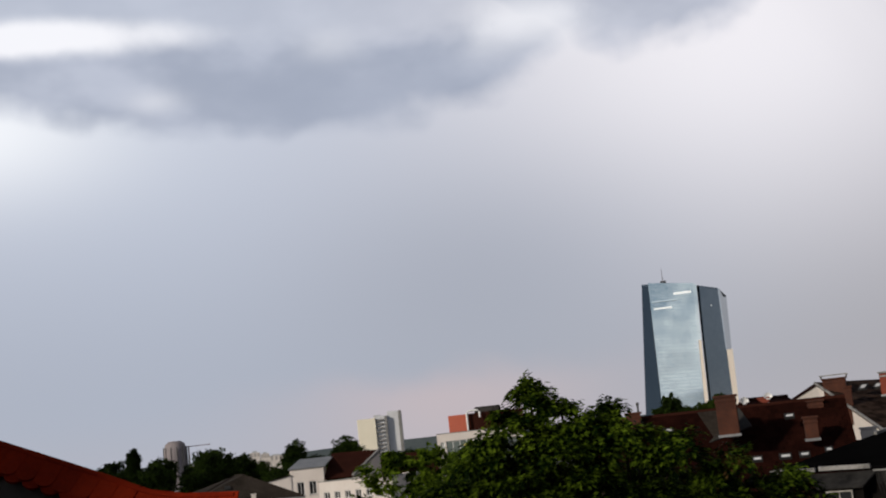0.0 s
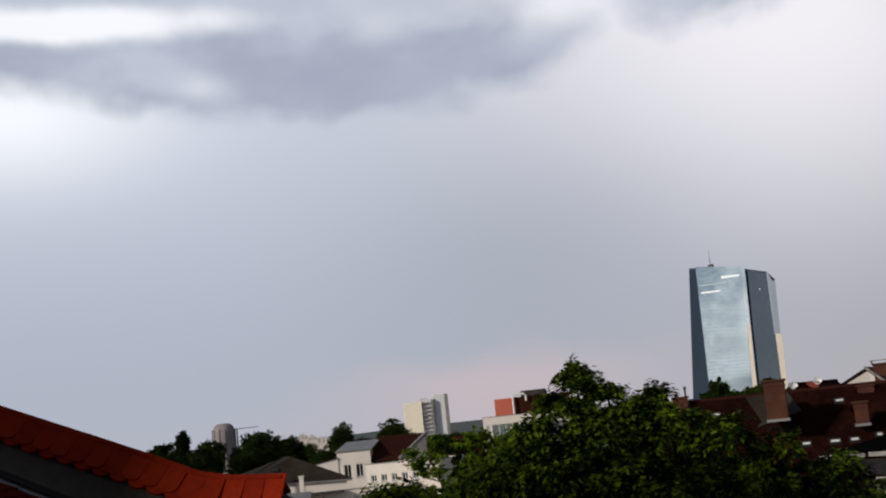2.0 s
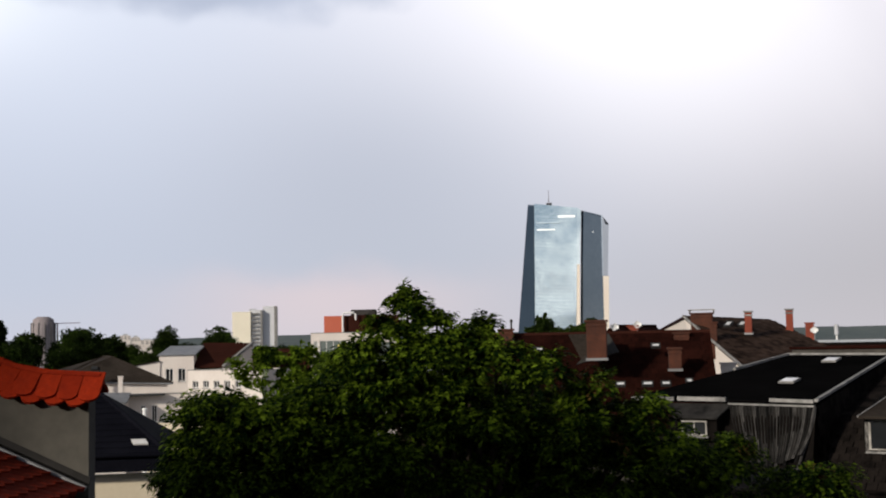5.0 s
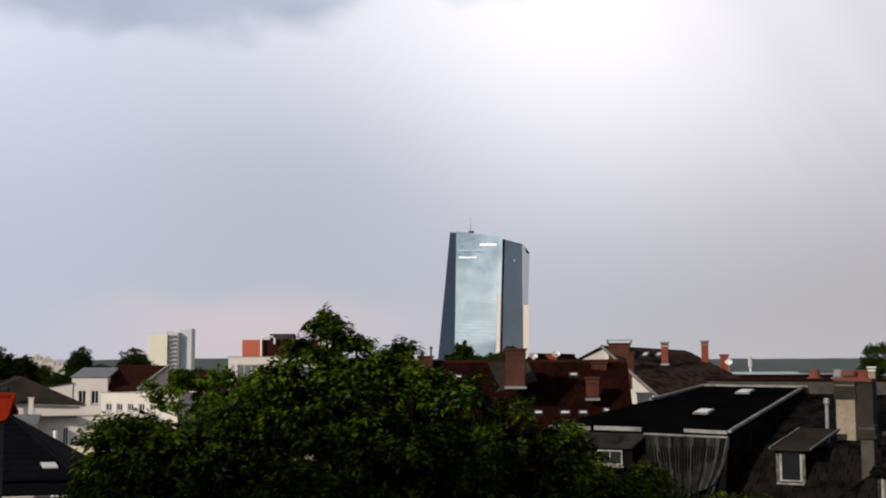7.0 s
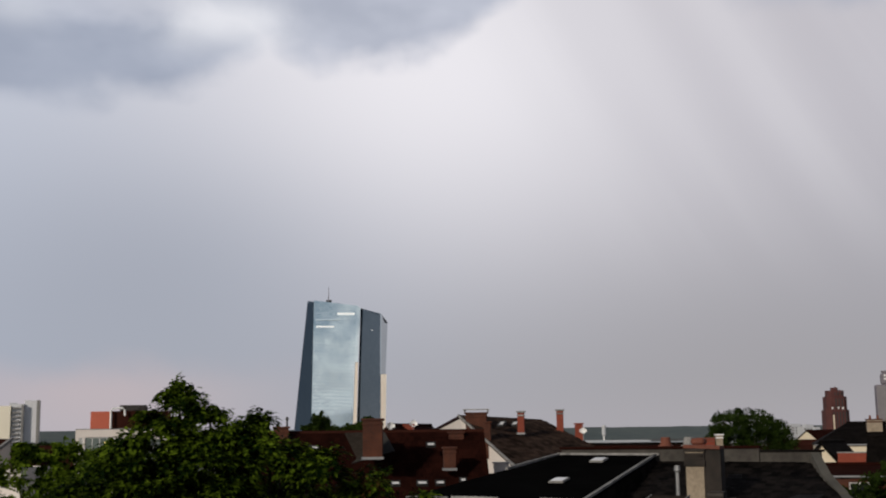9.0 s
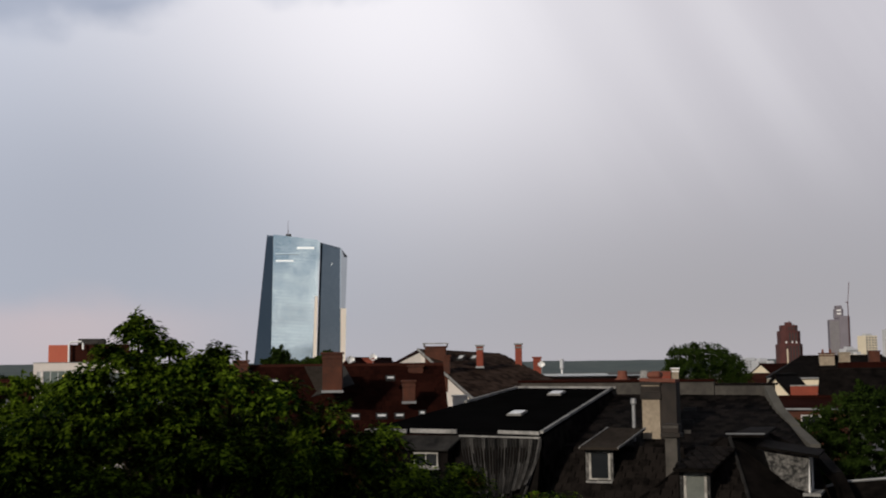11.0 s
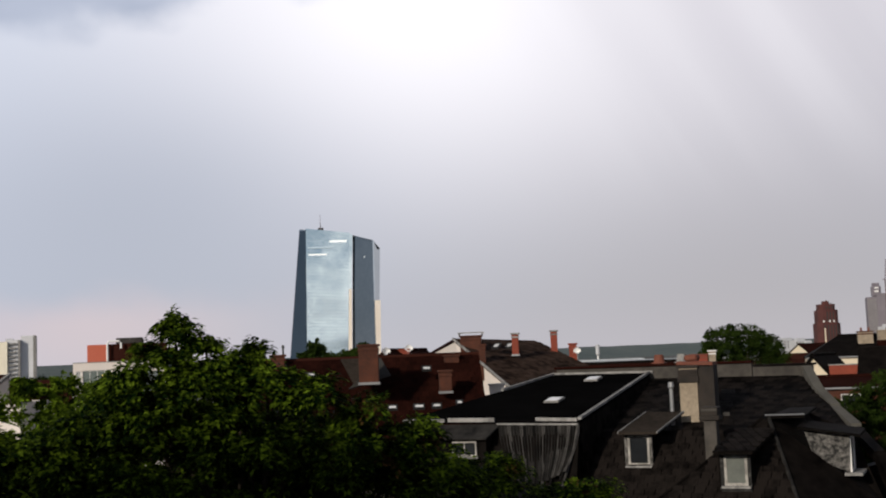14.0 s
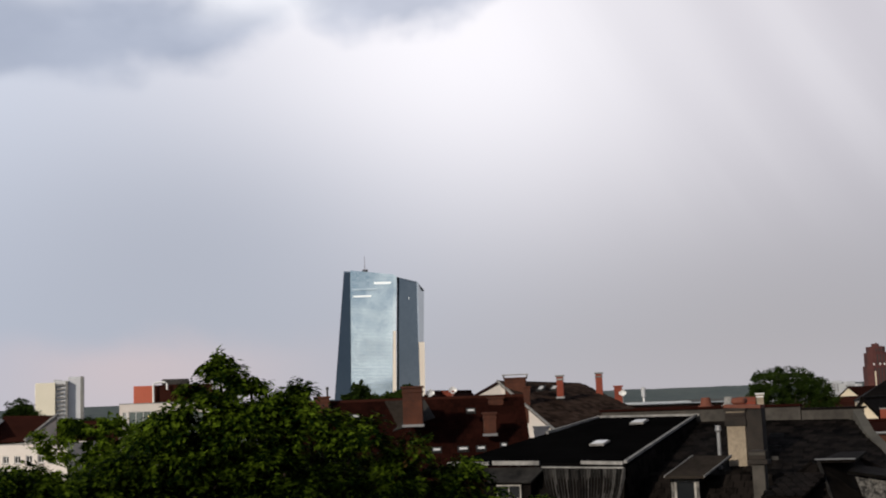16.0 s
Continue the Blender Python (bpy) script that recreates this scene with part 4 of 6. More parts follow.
def sprays(parent, lobes, density, length, leaves, size, seed, mat, name, pick=None):
    """Boughs that stand out of the lobes like small umbrellas: drooping flat twigs round each bough end, leaves in two rows."""
    rng = np.random.default_rng(seed)
    base, out, ln, axis = [], [], [], []
    for x, y, z, rx, ry, rz in lobes:
        for _ in range(max(2, int(density * (rx * rz) ** 0.8))):
            d = rng.normal(size=3)
            d[1] -= 0.45
            d[2] = abs(d[2]) - 0.45
            d /= np.linalg.norm(d)
            p = np.array((x + d[0] * rx * 0.78, y + d[1] * ry * 0.78, z + d[2] * rz * 0.78))
            if pick and not pick(p):
                continue
            r = min(length * rng.uniform(0.65, 1.2), 0.16 + 0.62 * max(rx, rz))
            up = np.array((d[0] * 0.45, d[1] * 0.45, 1.0))
            up /= np.linalg.norm(up)
            for k in range(int(rng.integers(8, 13))):
                a = rng.uniform(0, math.tau)
                o = np.array((math.cos(a), math.sin(a), 0.0)) + np.array((d[0], d[1], 0)) * 0.55
                o[2] = 0.25 + rng.normal() * 0.22 + 0.35 * max(d[2], 0)
                base.append(p + rng.normal(size=3) * 0.05)
                out.append(o / np.linalg.norm(o))
                ln.append(r * rng.uniform(0.6, 1.25))
                axis.append(up)
    base, out, ln = np.array(base), np.array(out), np.array(ln)
    m = len(base)
    up = np.array(axis) + rng.normal(size=(m, 3)) * 0.15
    up -= out * (up * out).sum(1)[:, None]
    up /= np.linalg.norm(up, axis=1)[:, None]
    side = np.cross(out, up)
    s = np.tile(np.linspace(0.12, 1.0, leaves), (m, 1)) + rng.normal(size=(m, leaves)) * 0.03
    w = np.where(np.arange(leaves) % 2 == 0, 1.0, -1.0) * rng.uniform(0.1, 1.0, (m, leaves)) * 0.42 * np.sin(np.clip(s, 0, 1) * 2.6 + 0.35)
    L = ln[:, None, None]
    o, sd, u = out[:, None], side[:, None], up[:, None]
    sag = -0.42 * s[..., None] ** 2 * L + rng.normal(size=(m, leaves, 1)) * 0.035
    pos = base[:, None] + o * s[..., None] * L + sd * w[..., None] * L + np.array((0, 0, 1.0)) * sag
    ax = o * 0.9 + sd * np.sign(w)[..., None] * 0.75 + rng.normal(size=(m, leaves, 3)) * 0.28 - np.array((0, 0, 0.3))
    nor = u + o * 1.2 * s[..., None] + rng.normal(size=(m, leaves, 3)) * 0.25
    pos, ax, nor = pos.reshape(-1, 3), ax.reshape(-1, 3), nor.reshape(-1, 3)
    nor /= np.linalg.norm(nor, axis=1)[:, None]
    ax -= nor * (ax * nor).sum(1)[:, None]
    ax /= np.linalg.norm(ax, axis=1)[:, None]
    sv = np.cross(ax, nor)
    n = len(pos)
    q = size * rng.uniform(0.65, 1.3, (n, 1))
    v = np.empty((n, 4, 3))
    v[:, 0], v[:, 2] = pos, pos + ax * q
    v[:, 1] = pos + ax * q * 0.45 + sv * q * 0.24 + nor * q * 0.07
    v[:, 3] = pos + ax * q * 0.45 - sv * q * 0.24 + nor * q * 0.07
    i = np.arange(n)[:, None] * 4
    me = bpy.data.meshes.new(name)
    me.from_pydata(v.reshape(-1, 3).tolist(), [], np.concatenate([i + np.array([[0, 1, 2]]), i + np.array([[0, 2, 3]])]).tolist())
    me.materials.append(mat)
    ob = new(name, me)
    ob.parent = parent
    return tagged(ob, kind="stuff")


sprays(OLD_TREE, LOBES, 26, 0.44, 22, 0.115, 62, LEAF, "foliage")
sprays(OLD_TREE, LOBES, 0.9, 0.18, 9, 0.10, 63, LEAF_DRY, "withered_foliage", lambda p: p[0] > 0.3 and p[2] < 17.2)

# ---- party wall with tiled coping, and the red roof against it ----
COPING = [(-8.6, 19.62), (-6.4, 18.72), (-5.3, 18.28), (-4.78, 18.07), (-4.36, 17.89), (-4.06, 17.83), (-3.60, 17.80)]


def coping_at(x):
    for (a, za), (b, zb) in zip(COPING, COPING[1:]):
        if x <= b:
            return za + (zb - za) * (x - a) / (b - a)
    return COPING[-1][1]


FIRE_WALL = thing("party_wall", pose(0, 10, 0), "grey rendered party wall with a curved red tile coping", "wall", kind="structure")
xs = [-8.6 + i * 0.12 for i in range(42)]
xs = [x for x in xs if x < -3.72] + [-3.68]
top = [(x, coping_at(x) - 0.2) for x in xs]
bm = bmesh.new()
for (xa, za), (xb, zb) in zip(top, top[1:]):
    vs = [bm.verts.new(v) for v in ((xa, 0.14, 0), (xb, 0.14, 0), (xb, 0.14, zb), (xa, 0.14, za), (xa, 0.3, 0), (xb, 0.3, 0), (xb, 0.3, zb), (xa, 0.3, za))]
    for f in ((0, 1, 2, 3), (5, 4, 7, 6), (3, 2, 6, 7), (1, 5, 6, 2)):
        bm.faces.new([vs[i] for i in f])
bmesh.ops.remove_doubles(bm, verts=bm.verts[:], dist=1e-4)
part("wall_body", bm, GREY_WALL, FIRE_WALL, "stained grey render")


def tongue(w, h, thick, curve=0.0):
    """A flat clay tile with a rounded lower end, hanging from its top edge at the origin."""
    bm = bmesh.new()
    out = [(-w / 2, 0), (-w / 2, -h + w * 0.42)]
    for k in range(1, 7):
        a = math.pi + k * math.pi / 7
        out.append((math.cos(a) * w / 2, -h + w * 0.42 + math.sin(a) * w * 0.42))
    out += [(w / 2, -h + w * 0.42), (w / 2, 0)]
    f = [bm.verts.new((x, -curve * (1 - (2 * x / w) ** 2), y)) for x, y in out]
    b = [bm.verts.new((x, thick, y)) for x, y in out]
    bm.faces.new(f)
    bm.faces.new(b[::-1])
    n = len(out)
    for i in range(n):
        bm.faces.new((f[i], b[i], b[(i + 1) % n], f[(i + 1) % n]))
    bmesh.ops.recalc_face_normals(bm, faces=bm.faces[:])
    me = bpy.data.meshes.new("tile")
    bm.to_mesh(me)
    bm.free()
    me.materials.append(RED_TILE)
    return me


TILE_LONG, TILE_SHORT = tongue(0.178, 0.30, 0.02, 0.014), tongue(0.178, 0.36, 0.02, 0.014)
rng = random.Random(3)
for course, mesh, dy in ((0, TILE_SHORT, 0.024), (1, TILE_LONG, 0.0)):
    s = -8.5 + course * 0.09
    while s < -3.62:
        k = (coping_at(s + 0.05) - coping_at(s - 0.05)) / 0.1 if s < -3.7 else -0.05
        t = new("tile", mesh)
        t.parent = FIRE_WALL
        t.matrix_local = pose(s, dy + 0.22, coping_at(s) - 0.01) @ Matrix.Rotation(math.atan(k), 4, "Y").inverted() @ Matrix.Rotation(radians(-38 + rng.uniform(-1.5, 1.5)), 4, "X")
        s += 0.182 * math.cos(math.atan(k))
bm = bmesh.new()
for (xa, za), (xb, zb) in zip(COPING, COPING[1:]):
    slab([(xa, 0.20, za - 0.02), (xb, 0.20, zb - 0.02), (xb, 0.42, zb - 0.17), (xa, 0.42, za - 0.17)], 0.03, bm)
part("back_tiles", bm, RED_TILE, FIRE_WALL)
part("lead_flashing", slab([(-8.6, 0.10, 19.10), (-3.66, 0.10, 16.86), (-3.66, 0.13, 16.91), (-8.6, 0.13, 19.15)], 0.03), OLD_METAL, FIRE_WALL, "grey metal flashing")
part("gutter_rail", tube([(-8.6, 0.02, 19.07), (-3.66, 0.02, 16.83)], [0.022, 0.022], 8), ZINC, FIRE_WALL)

OWN = thing("apartment_house", pose(0, 0, 0), "near house with a red tiled roof against the party wall", "house", kind="structure")
slope = (16.82 - 19.06) / (8.6 - 3.66)
part("roof_deck", slab([(-9.5, 3.0, 19.04 - slope * 0.9), (-3.75, 3.0, 16.80), (-3.75, 10.08, 16.80), (-9.5, 10.08, 19.04 - slope * 0.9)], 0.15), SHADED_RED, OWN)
part("wall_body", boxes((-9.4, -4.0, 3.1, 10.0, 0, 16.4)), WHITE, OWN)
# Unseen walls behind the viewer, added to shade the tree and courtyard.
part("main_wall", boxes((-16.5, -1.5, -11.0, -0.9, 0, 21.0), (-1.496, 34.0, -11.0, -0.9, 0, 25.5)), STAINED, OWN, "unseen plain grey wall added to cast shade")
part("taller_wall", boxes((-40.0, -16.504, -3.4, -0.9, 0, 27.3)), STAINED, OWN, "unseen plain grey wall added to cast shade")
part("link_wall", boxes((-9.4, -4.0, -0.9, 3.1, 0, 16.4)), STAINED, OWN)
ROOF_TILE = tongue(0.174, 0.34, 0.022, 0.010)
ROOF_TILE.materials[0] = SHADED_RED
ang = math.atan(-slope)
ca, sa = math.cos(ang), math.sin(ang)
for i in range(20):
    d = 0.26 + i * 0.16
    for j in range(14):
        t = new("tile", ROOF_TILE)
        t.parent = OWN
        m = Matrix(((0, -sa, -ca, -3.75 - d * ca + 0.05 * sa), (1, 0, 0, 9.95 - 0.09 * (i % 2) - j * 0.18), (0, -ca, sa, 16.80 + d * sa + 0.05 * ca), (0, 0, 0, 1)))
        t.matrix_local = m @ Matrix.Rotation(radians(-4.0), 4, "X")

# ---- glazed dark roof below the white houses ----
LOW = thing("house", pose(-13.2, 37, 0, 0, 0, 14), "low cream house with a blue-black glazed tile roof", "house")
part("wall", wall_bm((-4.5, -3.2), (1, 0), 7.0, 0, 14.4, 0.3), CREAM, LOW)
part("wall_end", boxes((2.2, 2.5, -2.9, 4.0, 0, 14.4)), CREAM, LOW)
part("roof", slab([(-5, -3.5, 15.0), (2.3, -3.5, 15.0), (-0.1, 0.3, 16.75), (-5, 0.3, 16.75)], 0.15), BLUE_TILE, LOW)
part("roof", slab([(2.3, -3.5, 14.99), (2.3, 4.2, 14.99), (-0.1, 0.3, 16.74)], 0.15), BLUE_TILE, LOW)
for i in range(12):
    f0 = i / 12
    part("tile_course", bar((-5 + 0.01, -3.5 + 3.8 * f0, 15.02 + 1.75 * f0), (2.25 - 2.4 * f0, -3.5 + 3.8 * f0, 15.02 + 1.75 * f0), 0.05, 0.04), BLUE_TILE, LOW)
part("hip_roll", tube([(2.3, -3.5, 15.02), (-0.1, 0.3, 16.77)], [0.07, 0.07], 8), BLUE_TILE, LOW)
part("eave_band", boxes((-5, 2.6, -3.72, -3.5, 14.52, 14.98)), BLUE_TILE, LOW, "tall blue-black eave band")
part("gutter", tube([(-5, -3.8, 14.98), (2.6, -3.8, 14.98)], [0.06, 0.06], 8), BLUE_TILE, LOW)
part("roof_window", slab([(1.35, -3.1, 15.25), (1.75, -3.1, 15.25), (1.65, -2.85, 15.36), (1.25, -2.85, 15.36)], 0.05), FRAME_WHITE, LOW, "white roof window")

# ---- white houses behind the large tree ----
hl = [(0.8, 1.7, 13.6, 15.2), (2.3, 3.2, 13.6, 15.2), (0.8, 1.7, 10.6, 12.2), (2.3, 3.2, 10.6, 12.2)]
flat_block("house", pose(-43.6, 152, 0, 0, 0, 12), 4.2, 6, 16.75, WHITE, "white rendered house with a pale metal roof", hl, category="house")
MONO = thing("metal_roof", pose(-43.6, 152, 0, 0, 0, 12), "pale blue-grey sloping metal roof", "roof")
part("sheet", slab([(-2.3, -3.2, 16.9), (2.3, -3.2, 16.9), (3.2, 3, 18.0), (-1.2, 3, 18.0)], 0.12), ZINC, MONO)
RED_H = thing("house", pose(-38.2, 155, 0, 0, 0, 12), "white house with a dark red tiled roof and pale verge", "house")
part("wall", wall_bm((-3.0, -4.0), (1, 0), 5.2, 0, 15.0, 0.3, [(0.3, 1.0, 13.4, 14.8)]), WHITE, RED_H)
window(RED_H, (-3.0, -4.0), (1, 0), 0.3, 1.0, 13.4, 14.8)
part("roof", slab([(-3.9, -4.4, 15.3), (-0.2, -4.4, 15.3), (3.4, 1.5, 18.2), (-2.9, 1.5, 18.35)], 0.15), DARKRED_TILE, RED_H)
part("verge", bar((-0.2, -4.4, 15.35), (3.4, 1.5, 18.25), 0.35, 0.3), PALE_TRIM, RED_H)
part("wall_end", slab([(-0.3, -4.2, 0), (3.3, 1.5, 0), (3.3, 1.5, 17.8), (-0.3, -4.2, 14.9)], 0.3), WHITE, RED_H)
part("roof", slab([(3.4, 1.5, 18.2), (3.0, 6, 15.3), (-2.9, 6, 15.3), (-2.9, 1.5, 18.3)], 0.15), DARKRED_TILE, RED_H)
AX = thing("house", pose(0, 0, 0), "low pink-white annex with a sloping top", "house")
part("wall", solid([(-48.6, 147.4, 15.4), (-44.9, 148.5, 16.1), (-45.6, 153, 16.1), (-49.3, 152, 15.4)], [(-48.6, 147.4, 0), (-44.9, 148.5, 0), (-45.6, 153, 0), (-49.3, 152, 0)]), WHITE, AX)
part("roof", slab([(-48.8, 147.2, 15.42), (-44.9, 148.3, 16.12), (-45.6, 153.2, 16.12), (-49.5, 152.2, 15.42)], -0.12), WEATHERED, AX)
flat_block("house", pose(-27.9, 119, 0, 0, 0, -12), 7.8, 7, 15.6, WHITE, "long white apartment block with balcony openings", [(0.5 + i * 1.12, 1.1 + i * 1.12, 13.9, 14.6) for i in range(6)] + [(0.5 + i * 1.12, 1.15 + i * 1.12, 11.2, 12.5) for i in range(6)], category="house")
HIPPED = thing("house", pose(0, 0, 0), "old white house with a weathered grey-brown hipped roof", "house")
EL_, ER, EB, EC = (-48.0, 121.1, 14.65), (-36.4, 124.9, 14.2), (-40.5, 134.5, 14.3), (-54, 130, 14.8)
AP, BP = (-43.3, 126.0, 17.0), (-45.6, 130.0, 17.0)
part("wall", solid([(-47.6, 121.6, 14.5), (-37.0, 125.0, 14.1), (-40.8, 134, 14.1), (-53.6, 129.8, 14.6)], [(-47.6, 121.6, 0), (-37.0, 125.0, 0), (-40.8, 134, 0), (-53.6, 129.8, 0)]), WHITE, HIPPED)
for quad in ((EL_, ER, AP, BP), (ER, EB, AP), (EB, EC, BP, AP), (EC, EL_, BP)):
    part("roof", slab(list(quad), 0.16), WEATHERED, HIPPED)
part("ridge", tube([AP, BP], [0.12, 0.12], 8), WEATHERED, HIPPED)
for a, b in ((EL_, BP), (ER, AP)):
    part("hip_roll", tube([a, b], [0.1, 0.1], 6), WEATHERED, HIPPED)
part("gutter", tube([(EL_[0], EL_[1] - 0.1, EL_[2] - 0.1), (ER[0], ER[1] - 0.1, ER[2] - 0.1)], [0.08, 0.08], 8), ZINC, HIPPED)
part("roof_window", slab([(-44.6, 123.6, 15.70), (-44.0, 123.8, 15.68), (-44.15, 124.2, 16.0), (-44.75, 124.0, 16.02)], -0.08), DARK_METAL, HIPPED)
chimney(pose(-40.3, 120.0, 0, 0, 0, 18), 0.45, 0.5, 12.9, 15.0, WHITE, "pale square chimney before a grey roof", cap=WHITE, flash=False)
chimney(pose(-43.4, 121.6, 0, 0, 0, 18), 0.4, 0.4, 14.2, 15.4, CHIM_RENDER, "low pale chimney on a grey roof", cap=CHIM_RENDER, flash=False)
FLAT = flat_block("house", pose(-34.9, 116.2, 0, 0, 0, 17), 9.5, 6, 13.5, WHITE, "flat-roofed white house with tall doors and windows", [(2.75, 3.2, 10.9, 12.5), (3.75, 4.25, 10.7, 12.5), (6.6, 7.3, 10.9, 12.3)], category="house")
part("canopy", boxes((-3.0, 0.2, -4.2, -3.0, 13.42, 13.60)), DARK_METAL, FLAT, "dark flat canopy")
SHED = thing("lean_to", pose(0, 0, 0), "low lean-to with a pale blue-grey metal roof", "shed")
part("sheet", slab([(-40.4, 108.2, 13.05), (-36.2, 109.5, 12.95), (-36.6, 112.0, 13.75), (-40.8, 110.8, 13.85)], 0.1), ZINC, SHED)
part("wall", solid([(-40.2, 108.6, 12.9), (-36.4, 109.8, 12.8), (-36.8, 111.8, 13.2), (-40.6, 110.6, 13.3)], [(-40.2, 108.6, 0), (-36.4, 109.8, 0), (-36.8, 111.8, 0), (-40.6, 110.6, 0)]), WHITE, SHED)
POST = thing("post", pose(-31.6, 100.2, 0), "white round post beside a courtyard wall", "post")
part("shaft", tube([(0, 0, 0), (0, 0, 12.75)], [0.2, 0.18], 12), PLASTIC_WHITE, POST)
part("cap", tube([(0, 0, 12.74), (0, 0, 12.9)], [0.24, 0.16], 12), PLASTIC_WHITE, POST)
YARD = thing("courtyard_wall", pose(0, 0, 0), "long beige rendered courtyard wall", "wall", kind="structure")
part("wall_body", boxes((-33.5, -20.0, 106.0, 106.4, 0, 11.3)), CREAM, YARD)
part("coping", boxes((-33.6, -19.9, 105.9, 106.5, 11.302, 11.42)), PALE_TRIM, YARD)
house(pose(-27, 165, 0, 0, 0, 8), 12, 9, 13.5, 17.0, CREAM, DARKRED_TILE, "house with a dark red tiled roof among trees")
house(pose(-36, 175, 0, 0, 0, -8), 10, 9, 13.0, 16.4, WHITE, DARKRED_TILE, "house with a dark red tiled roof among trees")

# white school block with a red roof storey
SCHOOL = flat_block("modern_building", pose(-19.6, 143, 0, 0, 0, 6), 10.2, 9, 19.1, WHITE, "white modern building with tall glazed bays", [(0.35, 0.85, 17.0, 18.2), (1.0, 4.1, 12.5, 18.25), (4.9, 9.6, 12.5, 18.0)], bars=3, pane=BAY_GLASS)
part("transom", boxes((-4.1, -1.0, -4.47, -4.41, 16.55, 16.75)), FRAME_WHITE, SCHOOL)
part("lamp", boxes((-2.05, -1.75, -4.5, -4.44, 17.3, 17.75)), LAMP, SCHOOL, "warm yellow lit lamp behind the glazing")
part("roof_storey", boxes((-3.7, 5.0, -2.5, 4, 19.1, 21.1), bevel=0.05), RED_PANEL, SCHOOL, "orange-red panelled roof storey")
# Dark overlay paints the shaded right part of the red storey.
part("roof_storey_side", boxes((-1.6, 5.02, -2.56, -2.505, 19.1, 21.12)), DARKRED_TILE, SCHOOL)
part("duct", tube([(-1.5, -3.0, 19.2), (-1.5, -3.0, 21.15), (-1.3, -3.0, 21.4), (-0.2, -3.0, 21.45), (0.0, -3.0, 21.2), (0.0, -3.0, 20.6)], [0.12] * 6, 10), PLASTIC_WHITE, SCHOOL, "white ventilation duct")
part("plant_box", boxes((-0.6, 2.4, -2, 1, 21.1, 21.8), bevel=0.1), OLD_METAL, SCHOOL)

# ---- brown tiled house with chimneys ----
HB = house(pose(3.1, 64, 0, 0, 0, -4), 12.2, 13, 13.1, 18.0, STAINED, BROWN_TILE, "long house with a dark brown tiled roof", over=0.4, ridge_mat=DARKRED_TILE)
tagged(chimney(pose(3.55, 59.5, 0, 0, 0, -6), 0.95, 0.8, 16.9, 18.75, BRICK, "brown brick chimney on a brown tiled roof", cap=BRICK), group="roof chimneys")
chimney(pose(7.35, 60.2, 0, 0, 0, -4), 0.6, 0.55, 16.3, 17.35, BRICK, "small brown brick chimney low on the roof", cap=BRICK, group="roof chimneys")
chimney(pose(-0.9, 63.9, 0), 0.75, 0.6, 17.6, 18.45, BRICK, "low brick chimney on the roof ridge", cap=BRICK, flash=False, group="roof chimneys")
chimney(pose(8.1, 63.4, 0, 0, 0, -6), 0.75, 0.7, 16.8, 18.1, BRICK, "broad brick chimney at the roof end", cap=BRICK, group="roof chimneys")
VENT = thing("vent_pipe", pose(-0.62, 64.6, 0), "thin dark vent pipe on the roof ridge", "pipe")
part("pipe", tube([(0, 0, 17.5), (0, 0, 19.0)], [0.05, 0.05], 8), DARK_METAL, VENT)
part("cowl", tube([(0, 0, 18.9), (0, 0, 19.05)], [0.09, 0.06], 8), DARK_METAL, VENT)
HATCH = thing("roof_dormer", pose(2.75, 61.5, 0, 0, 0, -4), "grey zinc-covered roof dormer beside the chimney", "dormer")
part("sheet", slab([(0.2, -1.6, 16.9), (1.5, 0.5, 18.2), (-0.5, 0.5, 18.2)], 0.08), WEATHERED, HATCH)
part("cheek", slab([(-0.1, -1.9, 16.72), (2.0, -0.6, 17.3), (1.5, 0.5, 18.2)], 0.06), OLD_METAL, HATCH)


def roof_window(p, w, h, pitch, rot, label, mat=PLASTIC_WHITE):
    r = thing("roof_window", pose(*p, pitch, 0, rot), label, "skylight", "roof windows")
    part("frame", boxes((-w / 2, w / 2, -h / 2, -h / 2 + 0.07, 0, 0.12), (-w / 2, w / 2, h / 2 - 0.07, h / 2, 0, 0.12), (-w / 2, -w / 2 + 0.07, -h / 2 + 0.07, h / 2 - 0.07, 0, 0.12), (w / 2 - 0.07, w / 2, -h / 2 + 0.07, h / 2 - 0.07, 0, 0.12)), DARK_METAL, r)
    part("pane", boxes((-w / 2 + 0.05, w / 2 - 0.05, -h / 2 + 0.05, h / 2 - 0.05, 0.05, 0.09)), PAINTED_PANE, r, "pane painted pale as a sky reflection")


# Pale base colour stands in for the bright sky these panes would mirror.
PAINTED_PANE = material("painted_sky_pane", (0.62, 0.64, 0.66), (0.74, 0.75, 0.77), 0.2, 1, 4, 0.0)
for X, Y, z, w in ((4.5, 57.9, 15.75, 0.4), (5.75, 57.8, 15.75, 0.45), (6.6, 57.8, 15.75, 0.4), (7.7, 57.9, 15.85, 0.3), (0.75, 62.0, 17.4, 0.45), (6.55, 61.3, 17.5, 0.4)):
    roof_window((X, Y, z), w * 1.2, 0.34, 36.0, -4, "small roof window with a painted pale sky reflection")


